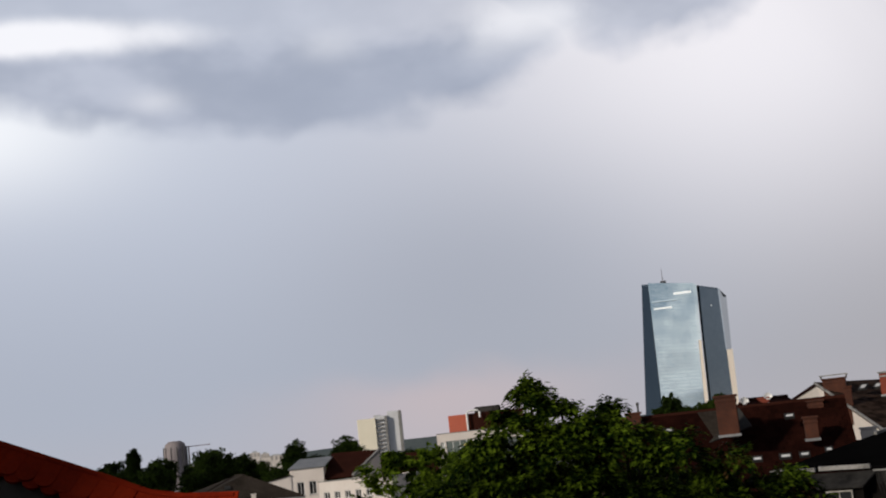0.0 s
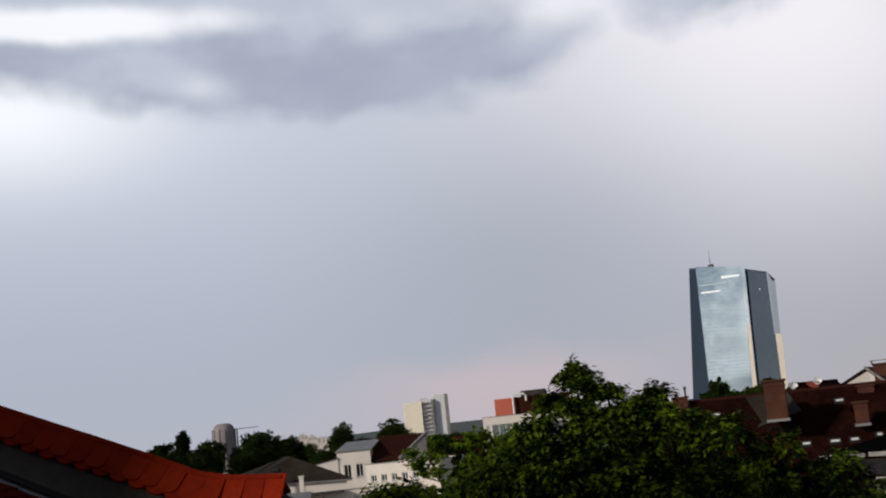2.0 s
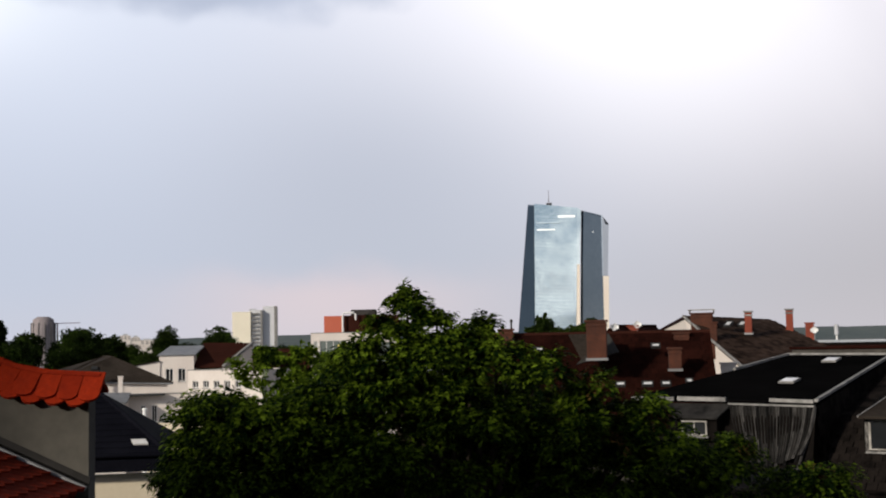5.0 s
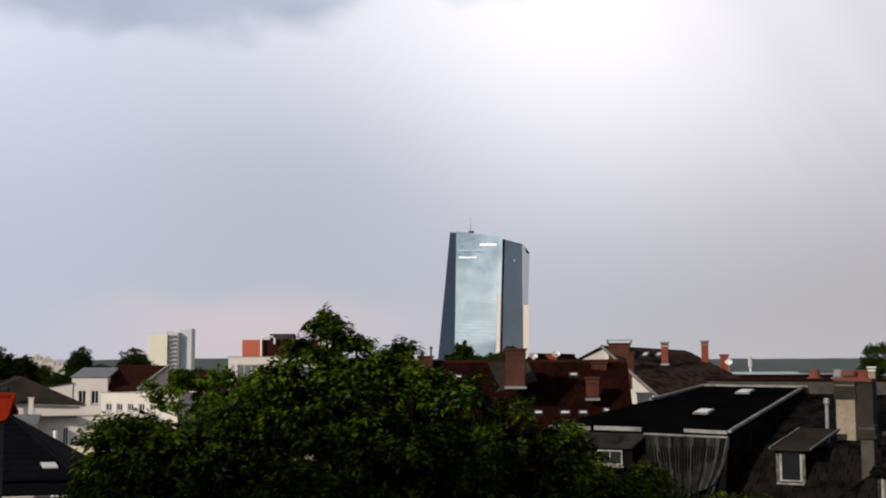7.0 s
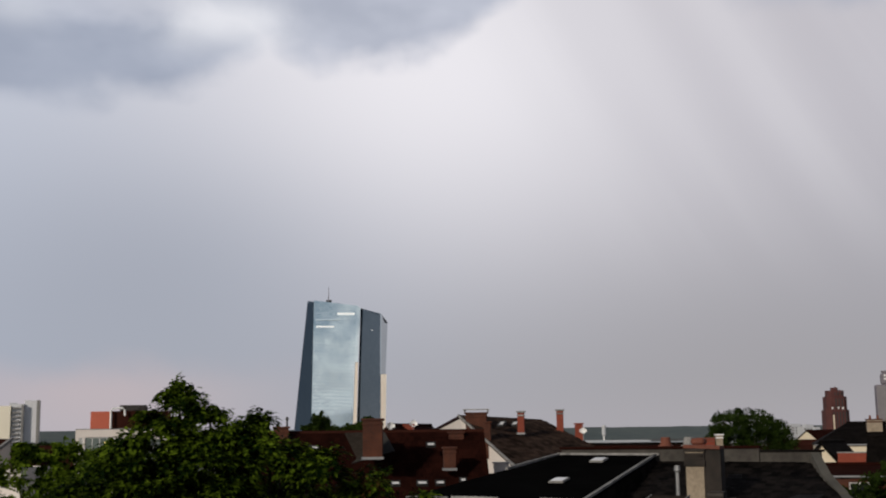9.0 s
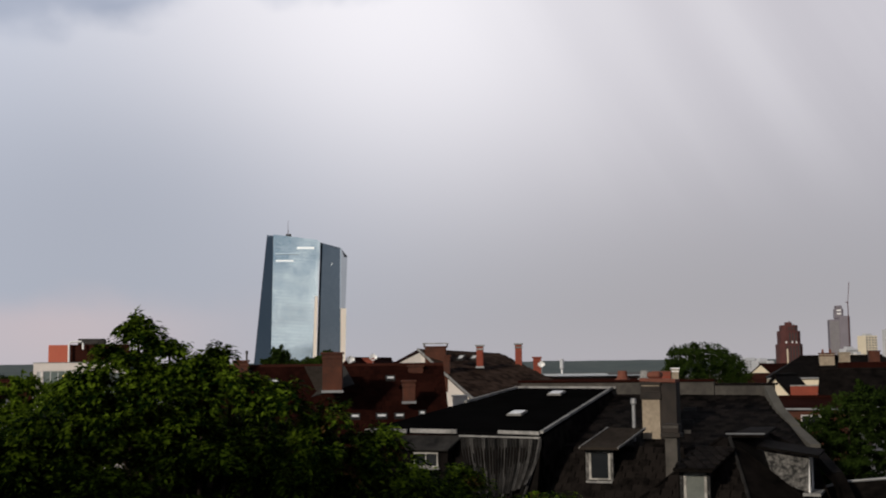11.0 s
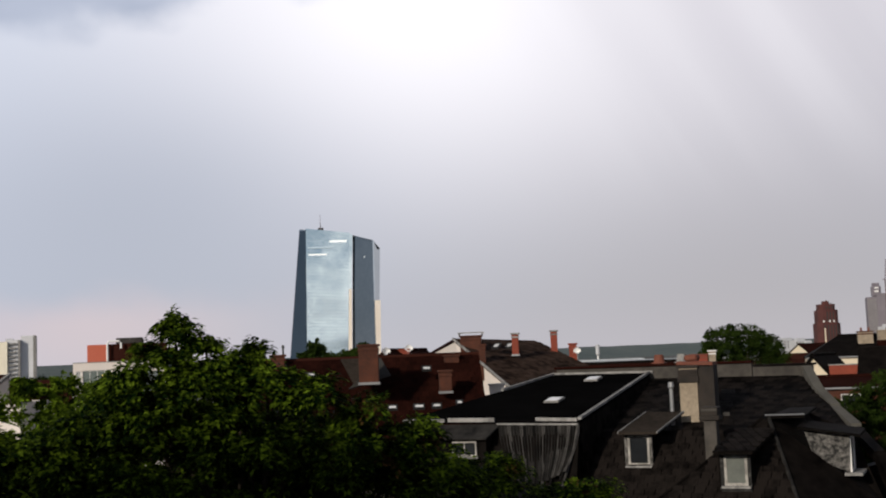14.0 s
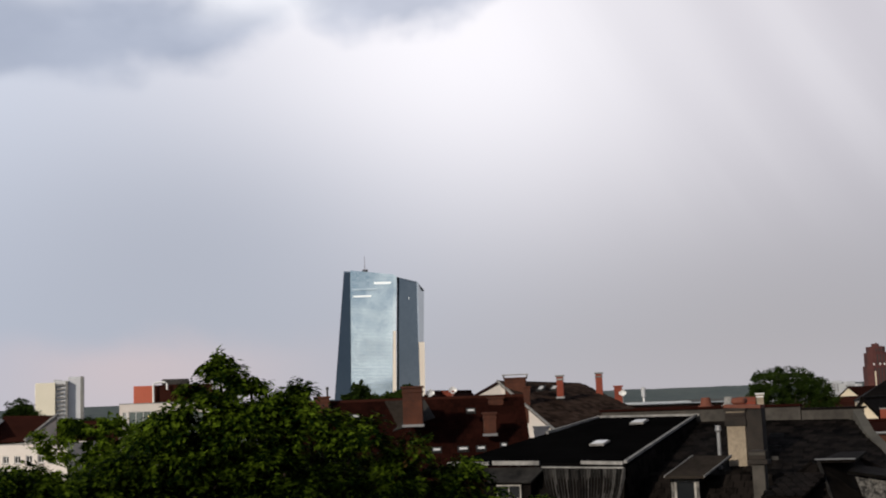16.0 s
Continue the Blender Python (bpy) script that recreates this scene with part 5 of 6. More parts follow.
def dish(p, r, rot, label):
    d = thing("satellite_dish", pose(*p, 0, 0, rot), label, "satellite dish", "satellite dishes")
    bm = bmesh.new()
    bmesh.ops.create_uvsphere(bm, u_segments=16, v_segments=10, radius=r * 1.3)
    bmesh.ops.delete(bm, geom=[v for v in bm.verts if v.co.y > -r * 0.85], context="VERTS")
    bmesh.ops.scale(bm, vec=(1, -1, 1), verts=bm.verts[:])
    bmesh.ops.translate(bm, vec=(0, -r, 0.6), verts=bm.verts[:])
    bmesh.ops.solidify(bm, geom=bm.faces[:], thickness=0.02)
    part("bowl", bm, PLASTIC_WHITE, d)
    part("mast", tube([(0, 0.1, -0.8), (0, 0.1, 0.6)], [0.03, 0.03], 6), ZINC, d)
    part("arm", bar((0, 0, 0.35), (0, -r * 1.1, 0.5), 0.03, 0.03), ZINC, d)


dish((4.95, 66.5, 17.95), 0.24, 20, "white satellite dish behind the ridge")
dish((8.4, 90.5, 18.3), 0.32, 10, "white satellite dish on a far roof")
dish((18.25, 78, 17.6), 0.25, -20, "small white satellite dish beside the chimneys")
house(pose(8.3, 92, 0, 0, 0, 60), 7, 5, 16.6, 18.6, WHITE, BROWN_TILE, "white gabled house behind the brown roof")
chimney(pose(8.0, 91.0, 0), 0.9, 0.8, 16.5, 18.75, BRICK_RED, "low red brick chimney on a far roof", cap=BRICK_RED, flash=False, group="roof chimneys")

# ---- gabled house with tall red chimneys ----
GH = thing("house", pose(0, 0, 0), "white gabled house with a dark weathered tile roof", "house")
R0, R1, F0, F1, B0, B1 = (10.05, 77, 19.25), (16.25, 81.5, 18.97), (12.3, 69.6, 16.2), (19.3, 74.5, 16.6), (10.0, 93, 18.4), (17.0, 92, 17.0)
part("gable", slab([(10.05, 92.5, 0), (12.35, 69.9, 0), (12.35, 69.9, 16.15), (10.12, 77.2, 19.1), (10.05, 92.5, 18.25)], 0.3), WHITE, GH)
part("wall", slab([(12.35, 69.9, 0), (19.1, 74.6, 0), (19.1, 74.6, 16.3), (12.35, 69.9, 16.0)], 0.3), WHITE, GH)
part("roof", slab([F0, F1, R1, R0], 0.18), BROWN_TILE, GH)
part("roof", slab([R1, B1, B0, R0], 0.18), BROWN_TILE, GH)
part("roof", slab([F1, B1, R1], 0.18), BROWN_TILE, GH)
part("verge", bar((12.25, 69.5, 16.2), (9.97, 76.9, 19.25), 0.1, 0.12), PALE_TRIM, GH, "pale verge board")
CB = chimney(pose(11.0, 76.0, 0, 0, 0, -12), 1.3, 0.8, 17.4, 19.3, BRICK, "broad brown chimney stack with a pale rail on top", cap=BRICK, flash=False, group="roof chimneys")
part("rail", boxes((-0.8, 0.8, -0.5, -0.44, 19.55, 19.6), (-0.8, 0.8, 0.44, 0.5, 19.55, 19.6), (-0.75, -0.7, -0.47, 0.47, 19.4, 19.55), (0.7, 0.75, -0.47, 0.47, 19.4, 19.55)), PALE_TRIM, CB)
chimney(pose(11.3, 73.5, 0, 0, 0, -12), 0.42, 0.5, 16.6, 18.7, BRICK, "dark brown chimney before the white gable", cap=BRICK, flash=False, group="roof chimneys")
chimney(pose(13.75, 75.6, 0, 0, 0, -14), 0.42, 0.42, 18.0, 19.35, BRICK_RED, "slim red brick chimney on the gabled house", cap=PALE_TRIM, group="roof chimneys")
chimney(pose(17.0, 79.2, 0, 0, 0, -14), 0.44, 0.42, 17.7, 19.5, BRICK_RED, "slim red brick chimney on the gabled house", cap=PALE_TRIM, group="roof chimneys")
chimney(pose(18.2, 79.0, 0, 0, 0, -14), 0.5, 0.45, 17.0, 18.6, BRICK_RED, "slim red brick chimney on the gabled house", cap=BRICK_RED, group="roof chimneys")
for k in range(2):
    roof_window((12.55 + k * 0.95, 75.6 + k * 0.7, 18.62), 0.45, 0.7, 22, -30, "small roof window with a painted pale sky reflection")
house(pose(11.2, 66.6, 0, 0, 0, -10), 4, 4, 13.6, 15.6, STAINED, BROWN_TILE, "low annex with a dark brown roof")
chimney(pose(10.88, 66.1, 0, 0, 0, -10), 0.8, 0.7, 15.2, 16.45, WHITE, "low white rendered chimney with a grey pot", cap=WHITE, flash=False, group="roof chimneys")

# ---- slate mansard building ----
SB = thing("mansard_building", pose(9.93, 43, 0, 0, 0, -30.7), "old slate mansard building with a black flat roof and dormers", "building")
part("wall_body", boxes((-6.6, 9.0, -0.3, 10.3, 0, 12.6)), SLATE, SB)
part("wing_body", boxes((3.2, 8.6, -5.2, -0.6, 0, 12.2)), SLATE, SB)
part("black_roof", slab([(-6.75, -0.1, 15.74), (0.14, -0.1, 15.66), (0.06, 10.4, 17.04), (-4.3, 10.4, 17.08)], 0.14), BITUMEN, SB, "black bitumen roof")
part("verge_trim", bar((0.14, -0.15, 15.70), (0.06, 10.5, 17.08), 0.13, 0.09), PALE_TRIM, SB, "pale metal roof edge")
part("top_trim", bar((-4.4, 10.5, 17.12), (0.2, 10.5, 17.08), 0.16, 0.1), PALE_TRIM, SB, "pale metal roof edge")
part("left_trim", bar((-4.35, 10.4, 17.1), (-5.2, 6.2, 16.6), 0.14, 0.1), PALE_TRIM, SB, "pale metal roof edge")
part("eave_trim", bar((-6.8, -0.16, 15.72), (-5.1, -0.16, 15.70), 0.1, 0.13), PALE_TRIM, SB)
part("eave_trim", bar((-4.95, -0.16, 15.72), (-3.1, -0.16, 15.70), 0.1, 0.15), PALE_TRIM, SB)
part("eave_trim", bar((-1.5, -0.16, 15.70), (0.05, -0.16, 15.66), 0.1, 0.12), PALE_TRIM, SB)
part("eave_board", bar((-3.0, -0.2, 15.55), (0.1, -0.2, 15.5), 0.08, 0.06), PALE_TRIM, SB)
part("attic_side", slab([(0.05, -0.1, 13.2), (0.05, 10.3, 15.2), (0.05, 10.3, 16.9), (0.05, -0.1, 15.5)], 0.15), SLATE, SB)
rng = random.Random(8)
for i in range(26):
    f = i / 25
    top, foot = -2.95 + 3.0 * f, -2.25 + 1.95 * f
    low = 13.35 + 0.75 * abs(f - 0.35) ** 1.5 + rng.uniform(-0.08, 0.2)
    bm = bmesh.new()
    rows = []
    for k in range(6):
        q = k / 5
        x = top + (foot - top) * q ** 1.6
        w = (0.108 - 0.03 * q) * rng.uniform(0.92, 1.04)
        y, z = -0.2 - 0.75 * q ** 2.0 + rng.uniform(-0.015, 0.015), 15.48 + (low - 15.48) * q
        rows.append([bm.verts.new(v) for v in ((x, y, z), (x + w * 0.25, y - 0.05, z), (x + w * 0.45, y - 0.05, z), (x + w * 0.6, y, z), (x + w, y, z), (x + w, y + 0.05, z), (x, y + 0.05, z))])
    for a, b in zip(rows, rows[1:]):
        for k in range(7):
            bm.faces.new((a[k], b[k], b[(k + 1) % 7], a[(k + 1) % 7]))
    bmesh.ops.recalc_face_normals(bm, faces=bm.faces[:])
    part("metal_strip", bm, BARE_METAL if rng.random() < 0.3 else OLD_METAL, SB)
part("hip_edge", tube([(0.1, -0.22, 15.5), (-0.05, -0.4, 14.6), (-0.35, -0.95, 13.4)], [0.05, 0.05, 0.05], 6), BARE_METAL, SB, "pale bent edge strip")
part("lower_slope", slab([(-6.75, -0.75, 13.3), (0.1, -0.75, 13.3), (0.1, -0.12, 15.5), (-6.75, -0.12, 15.5)], 0.1), SLATE, SB)
part("small_dormer", boxes((-4.8, -3.2, -0.85, -0.2, 14.3, 15.15)), SLATE, SB)
part("dormer_roof", slab([(-5.2, -1.1, 15.1), (-3.1, -1.1, 15.1), (-2.9, -0.1, 15.55), (-5.4, -0.1, 15.55)], 0.06), OLD_METAL, SB)
window(SB, (-4.5, -0.95), (1, 0), 0.0, 0.95, 14.45, 14.98, depth=0.02, frame_mat=FRAME_WORN, fw=0.05)
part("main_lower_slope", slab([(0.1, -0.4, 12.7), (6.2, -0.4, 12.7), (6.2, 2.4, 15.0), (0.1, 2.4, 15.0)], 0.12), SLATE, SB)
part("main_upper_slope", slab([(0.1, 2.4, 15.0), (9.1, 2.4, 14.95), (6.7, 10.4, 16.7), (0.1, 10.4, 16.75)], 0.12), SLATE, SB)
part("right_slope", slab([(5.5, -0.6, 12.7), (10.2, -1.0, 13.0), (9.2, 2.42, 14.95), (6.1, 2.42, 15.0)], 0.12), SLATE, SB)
part("parapet", boxes((-4.2, 4.45, 10.55, 10.85, 13, 17.32)), STAINED, SB, "streaked grey rendered parapet")
part("parapet", boxes((4.5, 6.95, 10.5, 10.85, 13, 17.15)), STAINED, SB)
part("parapet_coping", boxes((-4.3, 4.48, 10.45, 10.95, 17.322, 17.42)), BROWN_TILE, SB)
part("parapet_coping", boxes((4.5, 7.05, 10.45, 10.95, 17.152, 17.24)), SLATE, SB)
EDGE = [(6.7, 10.5, 16.9), (7.4, 8.0, 16.1), (8.2, 6.0, 15.5), (9.2, 3.0, 15.0), (10.15, 0.0, 14.4), (10.7, -1.2, 13.4)]
for p, q in zip(EDGE, EDGE[1:]):
    tall = 1.0 if p[1] > 7 else 0.8 if p[1] > 5 else 0.32
    part("gable_coping", bar((p[0], p[1], p[2] - tall * 0.25), (q[0], q[1], q[2] - tall * 0.25), 0.35, tall), GREY_WALL if p[1] > 5 else SLATE, SB, "sloping grey rendered gable edge")
for z, v, a in ((16.72, 6.6, 3.9), (16.3, 5.4, 4.0), (15.95, 4.3, 4.1), (15.6, 3.3, 4.2), (15.3, 2.7, 4.35)):
    part("snow_guard", boxes((a, a + 0.5, v, v + 0.08, z - 0.5, z - 0.36)), OLD_METAL, SB)


def slates(parent, a, b, c, d, w, h, mat, name, joined=False, seed=1):
    """Courses of thin plates over the quad a (top left), b, c, d (bottom left)."""
    rng = random.Random(seed)
    a, b, c, d = [Vector(p) for p in (a, b, c, d)]
    down = ((c + d) / 2 - (a + b) / 2)
    rows = max(1, int(down.length / h))
    nor = (b - a if (b - a).length > 0.3 else c - d).cross(-down).normalized()
    bm = bmesh.new()
    box(bm, -w * 0.48, w * 0.48, -h * 1.15, 0, 0.0, 0.016)
    me = bpy.data.meshes.new(name)
    bm.to_mesh(me)
    bm.free()
    me.materials.append(mat)
    verts, faces = [], []
    base = [v.co.copy() for v in me.vertices]
    polys = [tuple(p.vertices) for p in me.polygons]
    for i in range(rows):
        f = (i + 0.02) / rows
        p, q = a.lerp(d, f), b.lerp(c, f)
        n = int((q - p).length / w)
        if n < 1:
            continue
        u = (q - p).normalized()
        for k in range(n):
            o = p.lerp(q, (k + 0.5 + (0.25 if i % 2 else -0.25) * (0 if n < 3 else 1)) / n)
            v = -(nor.cross(u)).normalized()
            v = v if v.dot(down) < 0 else -v
            m = Matrix(((u.x, v.x, nor.x, o.x), (u.y, v.y, nor.y, o.y), (u.z, v.z, nor.z, o.z), (0, 0, 0, 1)))
            m = m @ Matrix.Translation((rng.uniform(-0.01, 0.01), rng.uniform(-0.02, 0.02), 0.012)) @ Matrix.Rotation(radians(3.2 + rng.uniform(-0.8, 1.2)), 4, "X") @ Matrix.Rotation(radians(rng.uniform(-1.5, 1.5)), 4, "Z")
            if joined:
                s0 = len(verts)
                verts += [tuple(m @ x) for x in base]
                faces += [tuple(s0 + j for j in pl) for pl in polys]
            else:
                t = new(name, me)
                t.parent = parent
                t.matrix_local = m
    if joined:
        mj = bpy.data.meshes.new(name)
        mj.from_pydata(verts, [], faces)
        mj.materials.append(mat)
        ob = new(name, mj)
        ob.parent = parent
        tagged(ob, kind="stuff")


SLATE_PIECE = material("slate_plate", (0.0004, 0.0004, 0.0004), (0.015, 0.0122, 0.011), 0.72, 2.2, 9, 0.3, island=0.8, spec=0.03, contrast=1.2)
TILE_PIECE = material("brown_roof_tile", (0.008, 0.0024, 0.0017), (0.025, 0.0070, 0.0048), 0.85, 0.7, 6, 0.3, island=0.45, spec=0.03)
WORN_PIECE = material("worn_roof_tile", (0.006, 0.0035, 0.0028), (0.055, 0.036, 0.028), 0.85, 0.8, 3, 0.3, island=0.7, spec=0.03)


def dormer(parent, a0, a1, v, z0, z1, front_over, back_v, back_z, shift, roof_mat, w0, w1, edge=PALE_TRIM, pane=None):
    """A slate dormer: cheeks, a casement in front and a pitched lid."""
    d = part("dormer", wall_bm((a0, v), (1, 0), a1 - a0, z0 - 0.15, z1, 0.12, [(0.1, a1 - a0 - 0.1, z0 + 0.08, z1 - 0.06)]), SLATE_PALE, parent, "slate-hung dormer front")
    window(d, (a0, v), (1, 0), 0.1, a1 - a0 - 0.1, z0 + 0.08, z1 - 0.06, depth=0.03, bars=0, fw=0.085, frame_mat=FRAME_WORN, pane_mat=pane)
    for x in (a0, a1 - 0.08):
        part("cheek", slab([(x, v + 0.12, z0 - 0.15), (x, back_v, z0 + 0.8), (x, back_v, back_z - 0.1), (x, v + 0.12, z1)], 0.08), SLATE, d)
    part("lid", slab([(w0, v - front_over, z1 + 0.08), (w1, v - front_over, z1 + 0.08), (w1 + shift, back_v, back_z), (w0 + shift, back_v, back_z)], 0.09), roof_mat, d)
    part("lid_edge", bar((w0, v - front_over, z1 + 0.06), (w0 + shift, back_v, back_z), 0.04, 0.06), edge, d)
    part("lid_edge", bar((w1, v - front_over, z1 + 0.06), (w1 + shift, back_v, back_z), 0.04, 0.06), edge, d)
    return d


dormer(SB, 1.42, 2.42, 1.0, 13.85, 15.06, 0.4, 3.0, 15.72, 0.45, WEATHERED, 1.3, 2.72)
# wing with the near dormer
part("wing_front", slab([(2.55, -5.5, 12.32), (8.6, -5.5, 12.32), (6.95, -1.44, 15.65), (6.72, -1.44, 15.65)], 0.1), SLATE, SB)
part("wing_left", slab([(2.55, -5.5, 12.3), (6.72, -1.46, 15.63), (7.0, 2.6, 15.6), (4.9, 0.3, 13.7)], 0.1), SLATE, SB)
part("wing_right", slab([(8.6, -5.5, 12.3), (10.4, -1.6, 12.9), (9.2, 1.6, 15.0), (7.6, 2.6, 15.65), (6.95, -1.46, 15.63)], 0.1), SLATE, SB)
part("hip_roll", tube([(6.95, -1.44, 15.67), (8.6, -5.5, 12.34)], [0.06, 0.06], 6), OLD_METAL, SB)
part("hip_roll", tube([(6.72, -1.44, 15.67), (2.55, -5.5, 12.34)], [0.05, 0.05], 6), SLATE, SB)
part("ridge_flashing", bar((6.85, -1.55, 15.78), (8.0, -1.0, 15.76), 0.09, 0.04), ZINC, SB, "pale ridge flashing")
part("wing_top", slab([(6.9, -1.5, 15.74), (8.0, -1.0, 15.72), (7.9, 3.0, 15.8), (7.0, 3.0, 15.78)], 0.08), SLATE, SB)
dormer(SB, 5.8, 6.72, -4.0, 13.7, 14.77, 0.4, -2.0, 15.35, 0.35, SLATE_PIECE, 5.68, 6.86, SLATE, CURTAIN)
slates(SB, (6.03, -2.0, 15.38), (7.21, -2.0, 15.38), (6.86, -4.4, 14.88), (5.68, -4.4, 14.88), 0.26, 0.24, SLATE_PIECE, "slate_covering", True, 11)
# side dormer with a patchy pale cheek
D3 = part("side_dormer", slab([(8.3, -1.5, 14.35), (9.35, -1.5, 13.95), (9.42, -1.5, 15.14), (8.0, -1.5, 15.34)], 0.1), SLATE_PALE, SB, "patchy pale slate dormer cheek")
part("lid", slab([(7.85, -1.75, 15.42), (9.75, -1.75, 15.14), (9.75, 0.3, 15.2), (7.85, 0.3, 15.5)], 0.09), SLATE, D3)
part("window_frame", boxes((9.36, 9.42, -1.46, -1.36, 13.95, 15.08), (9.36, 9.42, -0.4, -0.3, 13.95, 15.08), (9.36, 9.42, -1.36, -0.4, 13.95, 14.05), (9.36, 9.42, -1.36, -0.4, 14.98, 15.08)), FRAME_WHITE, D3)
part("pane", boxes((9.33, 9.35, -1.46, -0.3, 13.95, 15.08)), GLASS, D3)
part("sill", boxes((9.2, 9.75, -1.65, -0.2, 13.85, 13.94)), PALE_TRIM, D3)

# lean-to roof at the corner of the wing
LEAN = thing("lean_to", pose(0, 0, 0), "dark slate lean-to roof with a pale gutter", "roof")
part("roof", slab([(18.0, 37.2, 11.8), (20.9, 35.5, 12.0), (21.6, 38.4, 14.2), (19.62, 39.38, 13.98), (18.58, 39.88, 13.66)], 0.12), SLATE, LEAN)
part("gutter", tube([(18.58, 39.85, 13.70), (19.62, 39.35, 14.02), (21.6, 38.35, 14.24)], [0.05, 0.05, 0.05], 8), ZINC, LEAN, "pale zinc gutter")
part("rafter", bar((19.62, 39.2, 13.75), (20.4, 37.6, 12.9), 0.14, 0.12), STAINED, LEAN, "pale weathered rafter")
part("wall", boxes((18.4, 21.4, 39.0, 39.3, 0, 13.3)), STAINED, LEAN)

M_SB = pose(9.93, 43, 0, 0, 0, -30.7)
C2 = chimney(M_SB @ pose(3.28, 3.95, 0), 0.68, 0.8, 15.15, 17.3, CHIM_RENDER, "tall beige rendered chimney with a terracotta tile top", cap=DARK_BROWN)
part("neck", boxes((-0.40, 0.40, -0.45, 0.45, 16.75, 17.0), (-0.375, 0.375, -0.43, 0.43, 17.0, 17.25), bevel=0.02), DARK_BROWN, C2, "dark brown neck")
part("tile_top", slab([(-0.4, -0.45, 17.55), (0.95, -0.45, 17.5), (0.95, 0.4, 17.5), (-0.4, 0.4, 17.55)], 0.12), TERRACOTTA, C2, "terracotta tiles")
part("tile_top", boxes((-0.15, 0.35, -0.3, 0.3, 17.55, 17.78), bevel=0.06), TERRACOTTA, C2)
# Dark colour here paints in the chimney's unlit right side.
part("flue_shaft", boxes((0.36, 0.95, -0.35, 0.4, 14.9, 17.38)), DARK_BROWN, C2, "flue shaft painted dark as the chimney's shaded side")
C3 = chimney(M_SB @ pose(4.72, 0.3, 0), 0.42, 0.5, 13.6, 15.85, STAINED, "stained grey chimney with a dark wide head", cap=STAINED, flash=False)
part("head", boxes((-0.34, 0.34, -0.36, 0.36, 15.55, 15.7), (-0.28, 0.28, -0.3, 0.3, 15.7, 16.0), bevel=0.02), DARK_BROWN, C3)
FLUE = thing("flue_pipe", M_SB @ pose(2.7, 3.2, 0), "slim zinc flue pipe with a cowl", "pipe")
part("pipe", tube([(0, 0, 15.2), (0, 0, 16.6)], [0.07, 0.07], 10), ZINC, FLUE)
part("cowl", tube([(0, 0, 16.55), (0, 0, 16.62), (0, 0, 16.8)], [0.07, 0.12, 0.1], 10), ZINC, FLUE)
for a, v, z in ((-2.0, 3.5, 16.24), (-1.9, 8.5, 16.9)):
    r = thing("roof_hatch", M_SB @ pose(a, v, z, 7.5, 0, 0), "pale skylight dome on the black roof", "skylight", "roof windows")
    part("frame", boxes((-0.3, 0.3, -0.42, 0.42, -0.05, 0.03), bevel=0.01), PALE_TRIM, r)
    part("pane", boxes((-0.25, 0.25, -0.36, 0.36, 0.031, 0.05), bevel=0.01), PAINTED_PANE, r)
for a, mat, lab in ((-0.1, TERRACOTTA, "round terracotta chimney pot"), (0.95, PALE_TRIM, "pale round chimney pot")):
    p = thing("chimney_pot", M_SB @ pose(a, 13.0, 0), lab, "chimney pot", "chimney pots")
    part("base", boxes((-0.3, 0.3, -0.3, 0.3, 16.6, 17.45), bevel=0.03), mat, p)
    part("pot", tube([(0, 0, 17.44), (0, 0, 17.55), (0, 0, 17.8)], [0.26, 0.24, 0.2], 12), mat, p)

# ---- roofs between the slate building and the skyline ----
house(pose(22, 95, 0, 0, 0, -10), 16, 8, 14.8, 16.75, CREAM, BROWN_TILE, "low house with a dark brown roof behind the parapet")
house(pose(16.5, 100, 0, 0, 0, -75), 7, 6, 14.5, 16.9, WHITE, BROWN_TILE, "white gabled house behind the parapet")
house(pose(31, 115, 0, 0, 0, -15), 14, 8, 14.0, 16.8, CREAM, SLATE, "low house with a dark roof")
house(pose(*polar(24.2, 100), 0, 0, 0, 48), 5.0, 4.2, 14.6, 17.0, CREAM, SLATE, "cream gabled house with a dark slate roof")
flat_block("house", pose(*polar(25.3, 96), 0, 0, 0, -25), 3.0, 5, 16.4, BRICK_RED, "red painted house wall with a small window", [(1.9, 2.5, 15.0, 15.9)], category="house", roof_mat=ZINC)
house(pose(*polar(26.6, 118), 0, 0, 0, -22), 13.0, 10, 16.7, 18.5, CREAM, SLATE, "large house with a dark slate roof and cream walls", [(2.2, 2.9, 14.8, 16.0), (8.0, 8.7, 14.8, 16.0)], hip=3.0, over=0.15)
chimney(pose(*polar(26.0, 116), 0, 0, 0, -20), 1.3, 0.8, 17.4, 18.9, CHIM_RENDER, "broad stained chimney on a dark roof", pots=2, cap=BRICK, flash=False)
chimney(pose(*polar(26.75, 112), 0, 0, 0, -20), 0.9, 0.8, 17.0, 18.9, CHIM_RENDER, "pale chimney on a dark roof", cap=CHIM_RENDER, flash=False)
chimney(pose(*polar(28.0, 112), 0, 0, 0, -20), 0.9, 0.8, 17.0, 19.0, BRICK, "brown chimney on a dark roof", cap=BRICK, flash=False)
house(pose(*polar(25.2, 80), 0, 0, 0, -24), 5.2, 4.5, 15.2, 15.75, BRICK, BROWN_TILE, "brown house with white-framed windows", [(0.5, 1.2, 14.1, 14.95), (2.0, 3.2, 14.1, 14.95)], over=0.15)
house(pose(*polar(27.8, 90), 0, 0, 0, -30), 6, 6, 15.2, 17.4, WHITE, SLATE, "white house with a dark roof and roof windows", [(0.8, 1.6, 13.6, 14.8)])
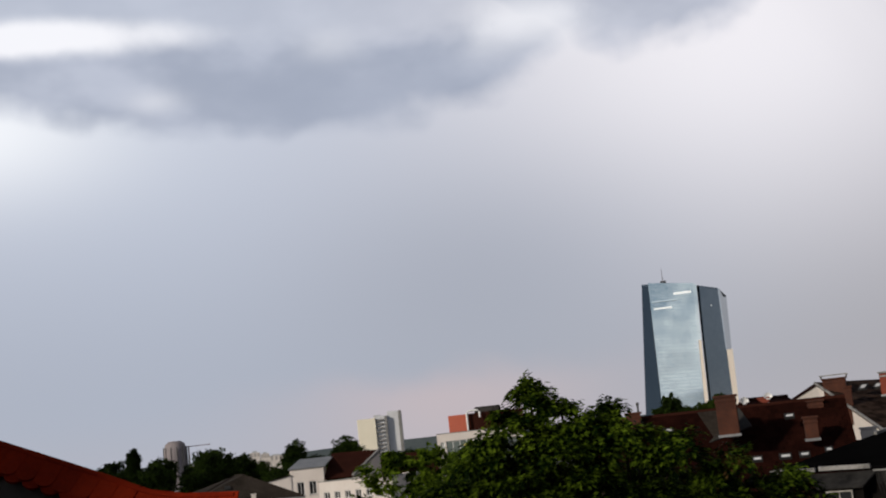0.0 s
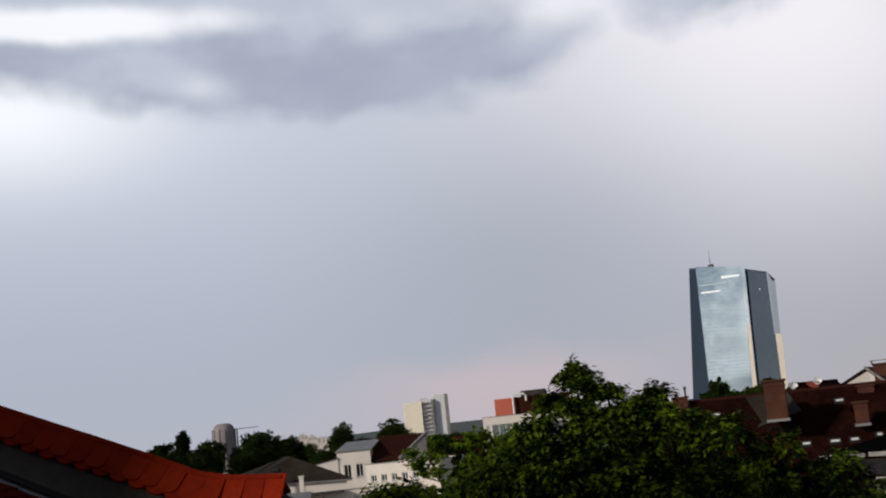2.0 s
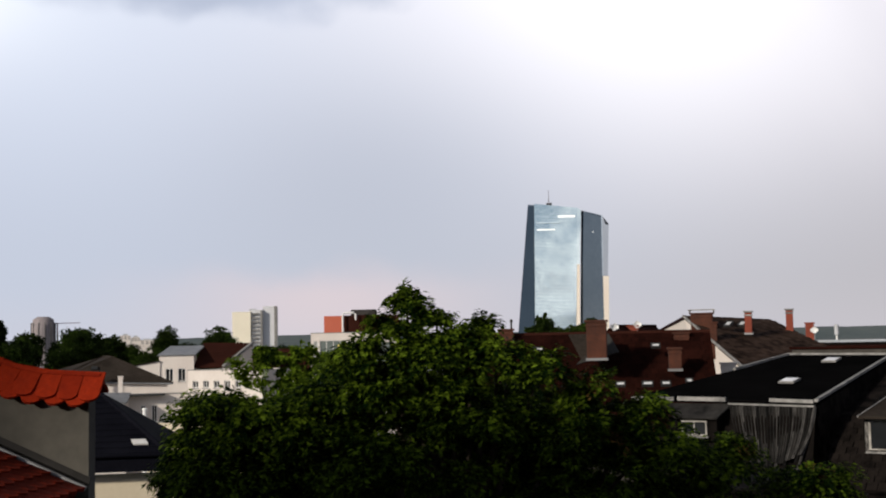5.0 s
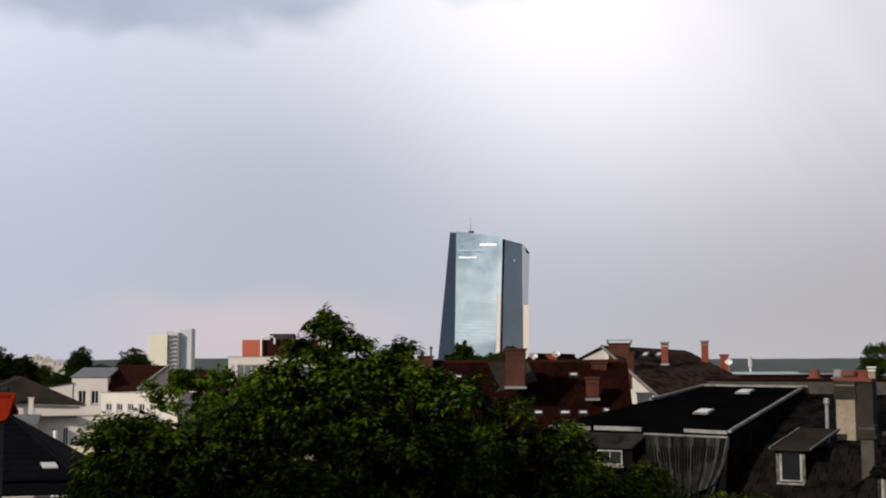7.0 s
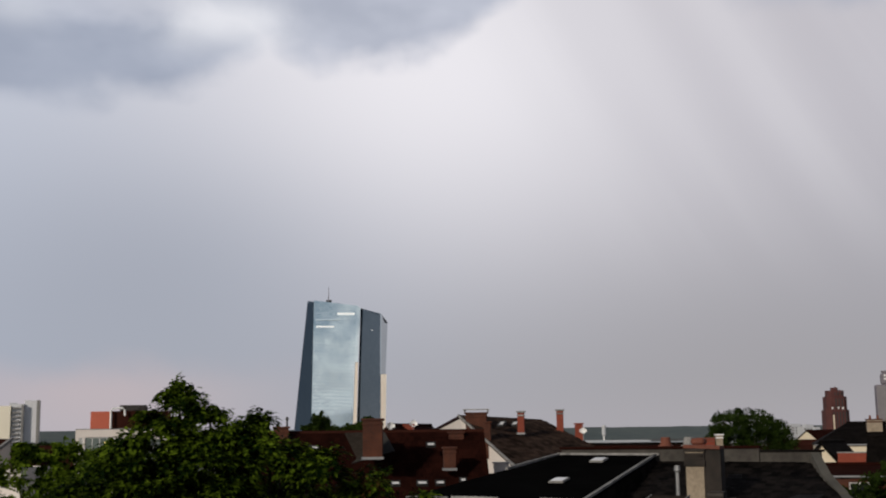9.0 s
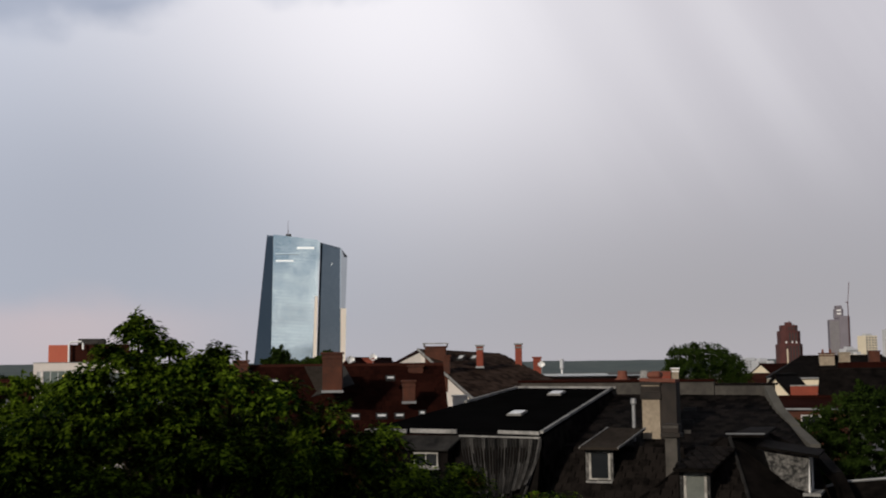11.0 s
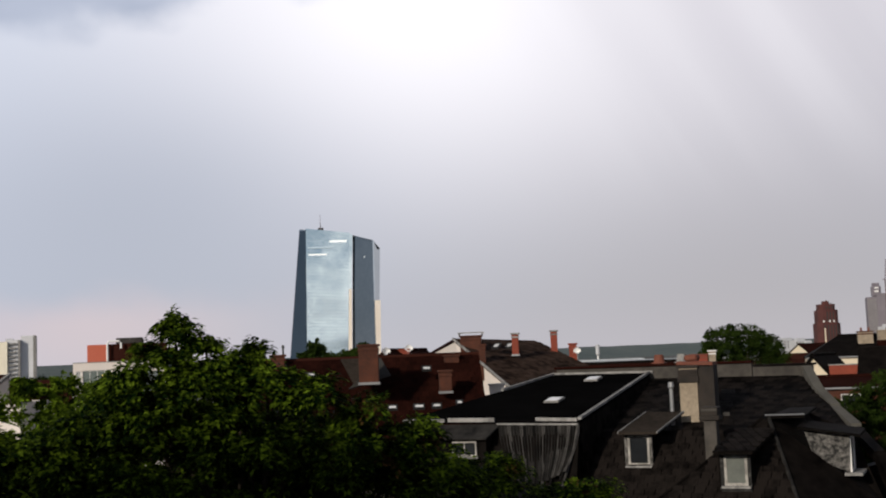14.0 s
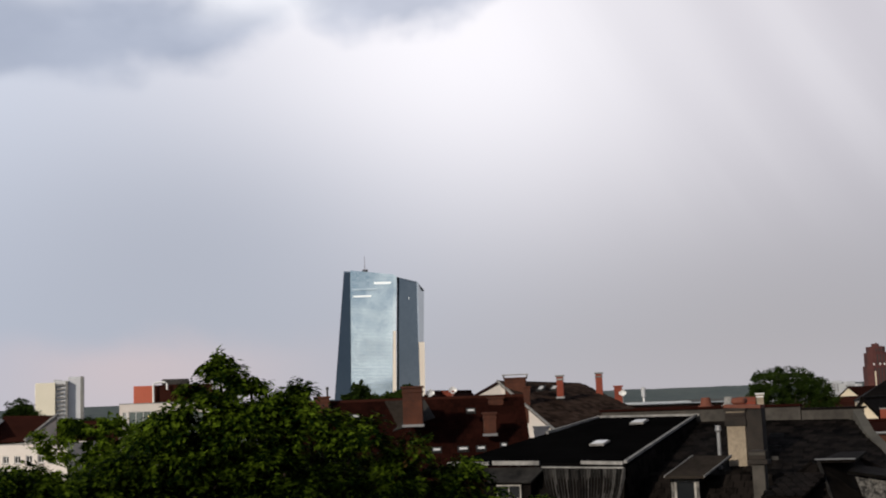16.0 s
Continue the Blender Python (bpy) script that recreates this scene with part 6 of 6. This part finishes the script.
house(pose(*polar(29.2, 100), 0, 0, 0, -15), 9, 7, 15.4, 17.8, BRICK_RED, BROWN_TILE, "red brick house at the edge of the roofs")
for az, dist, rot, w, e, r, lab in ((21.6, 190, 10, 14, 13.0, 15.6, "brown"), (23.0, 230, -30, 12, 13.4, 16.2, "brown"), (18.5, 220, 15, 16, 12.0, 14.5, "brown"), (15.6, 200, -10, 14, 11.5, 14.2, "brown"), (24.3, 300, 25, 18, 15.0, 18.0, "brown"), (27.2, 260, 5, 20, 15, 18.3, "brown"), (29.5, 280, 30, 18, 15, 18.5, "brown")):
    house(pose(*polar(az, dist), 0, 0, 0, rot), w, 9, e, r, CREAM, DARKRED_TILE if int(az) % 2 else BROWN_TILE, "distant town house with a tiled roof", group="distant roofs")

chimney(pose(*polar(19.3, 96), 0, 0, 0, -12), 0.5, 0.5, 15.6, 17.75, CHIM_RENDER, "slim pale chimney behind the parapet", cap=PLASTIC_WHITE, flash=False)
chimney(pose(*polar(18.7, 96), 0, 0, 0, -12), 1.3, 0.6, 15.6, 17.5, BRICK_RED, "low red brick chimney behind the parapet", cap=TERRACOTTA, flash=False)

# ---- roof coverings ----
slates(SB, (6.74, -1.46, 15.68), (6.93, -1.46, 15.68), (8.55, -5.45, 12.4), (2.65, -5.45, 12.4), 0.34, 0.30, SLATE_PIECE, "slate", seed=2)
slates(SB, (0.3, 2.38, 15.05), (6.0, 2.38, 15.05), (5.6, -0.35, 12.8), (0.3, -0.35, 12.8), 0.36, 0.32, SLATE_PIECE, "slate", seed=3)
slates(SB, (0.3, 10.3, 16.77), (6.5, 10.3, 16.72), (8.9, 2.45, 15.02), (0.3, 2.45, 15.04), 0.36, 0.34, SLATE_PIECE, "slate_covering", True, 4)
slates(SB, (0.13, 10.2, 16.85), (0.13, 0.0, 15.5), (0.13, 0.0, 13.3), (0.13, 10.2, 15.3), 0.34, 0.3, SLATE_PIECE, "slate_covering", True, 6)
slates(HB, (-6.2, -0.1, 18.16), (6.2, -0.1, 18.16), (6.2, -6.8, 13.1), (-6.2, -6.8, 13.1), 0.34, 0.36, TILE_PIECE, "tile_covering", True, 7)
slates(GH, R0, R1, F1, F0, 0.34, 0.36, WORN_PIECE, "tile_covering", True, 8)
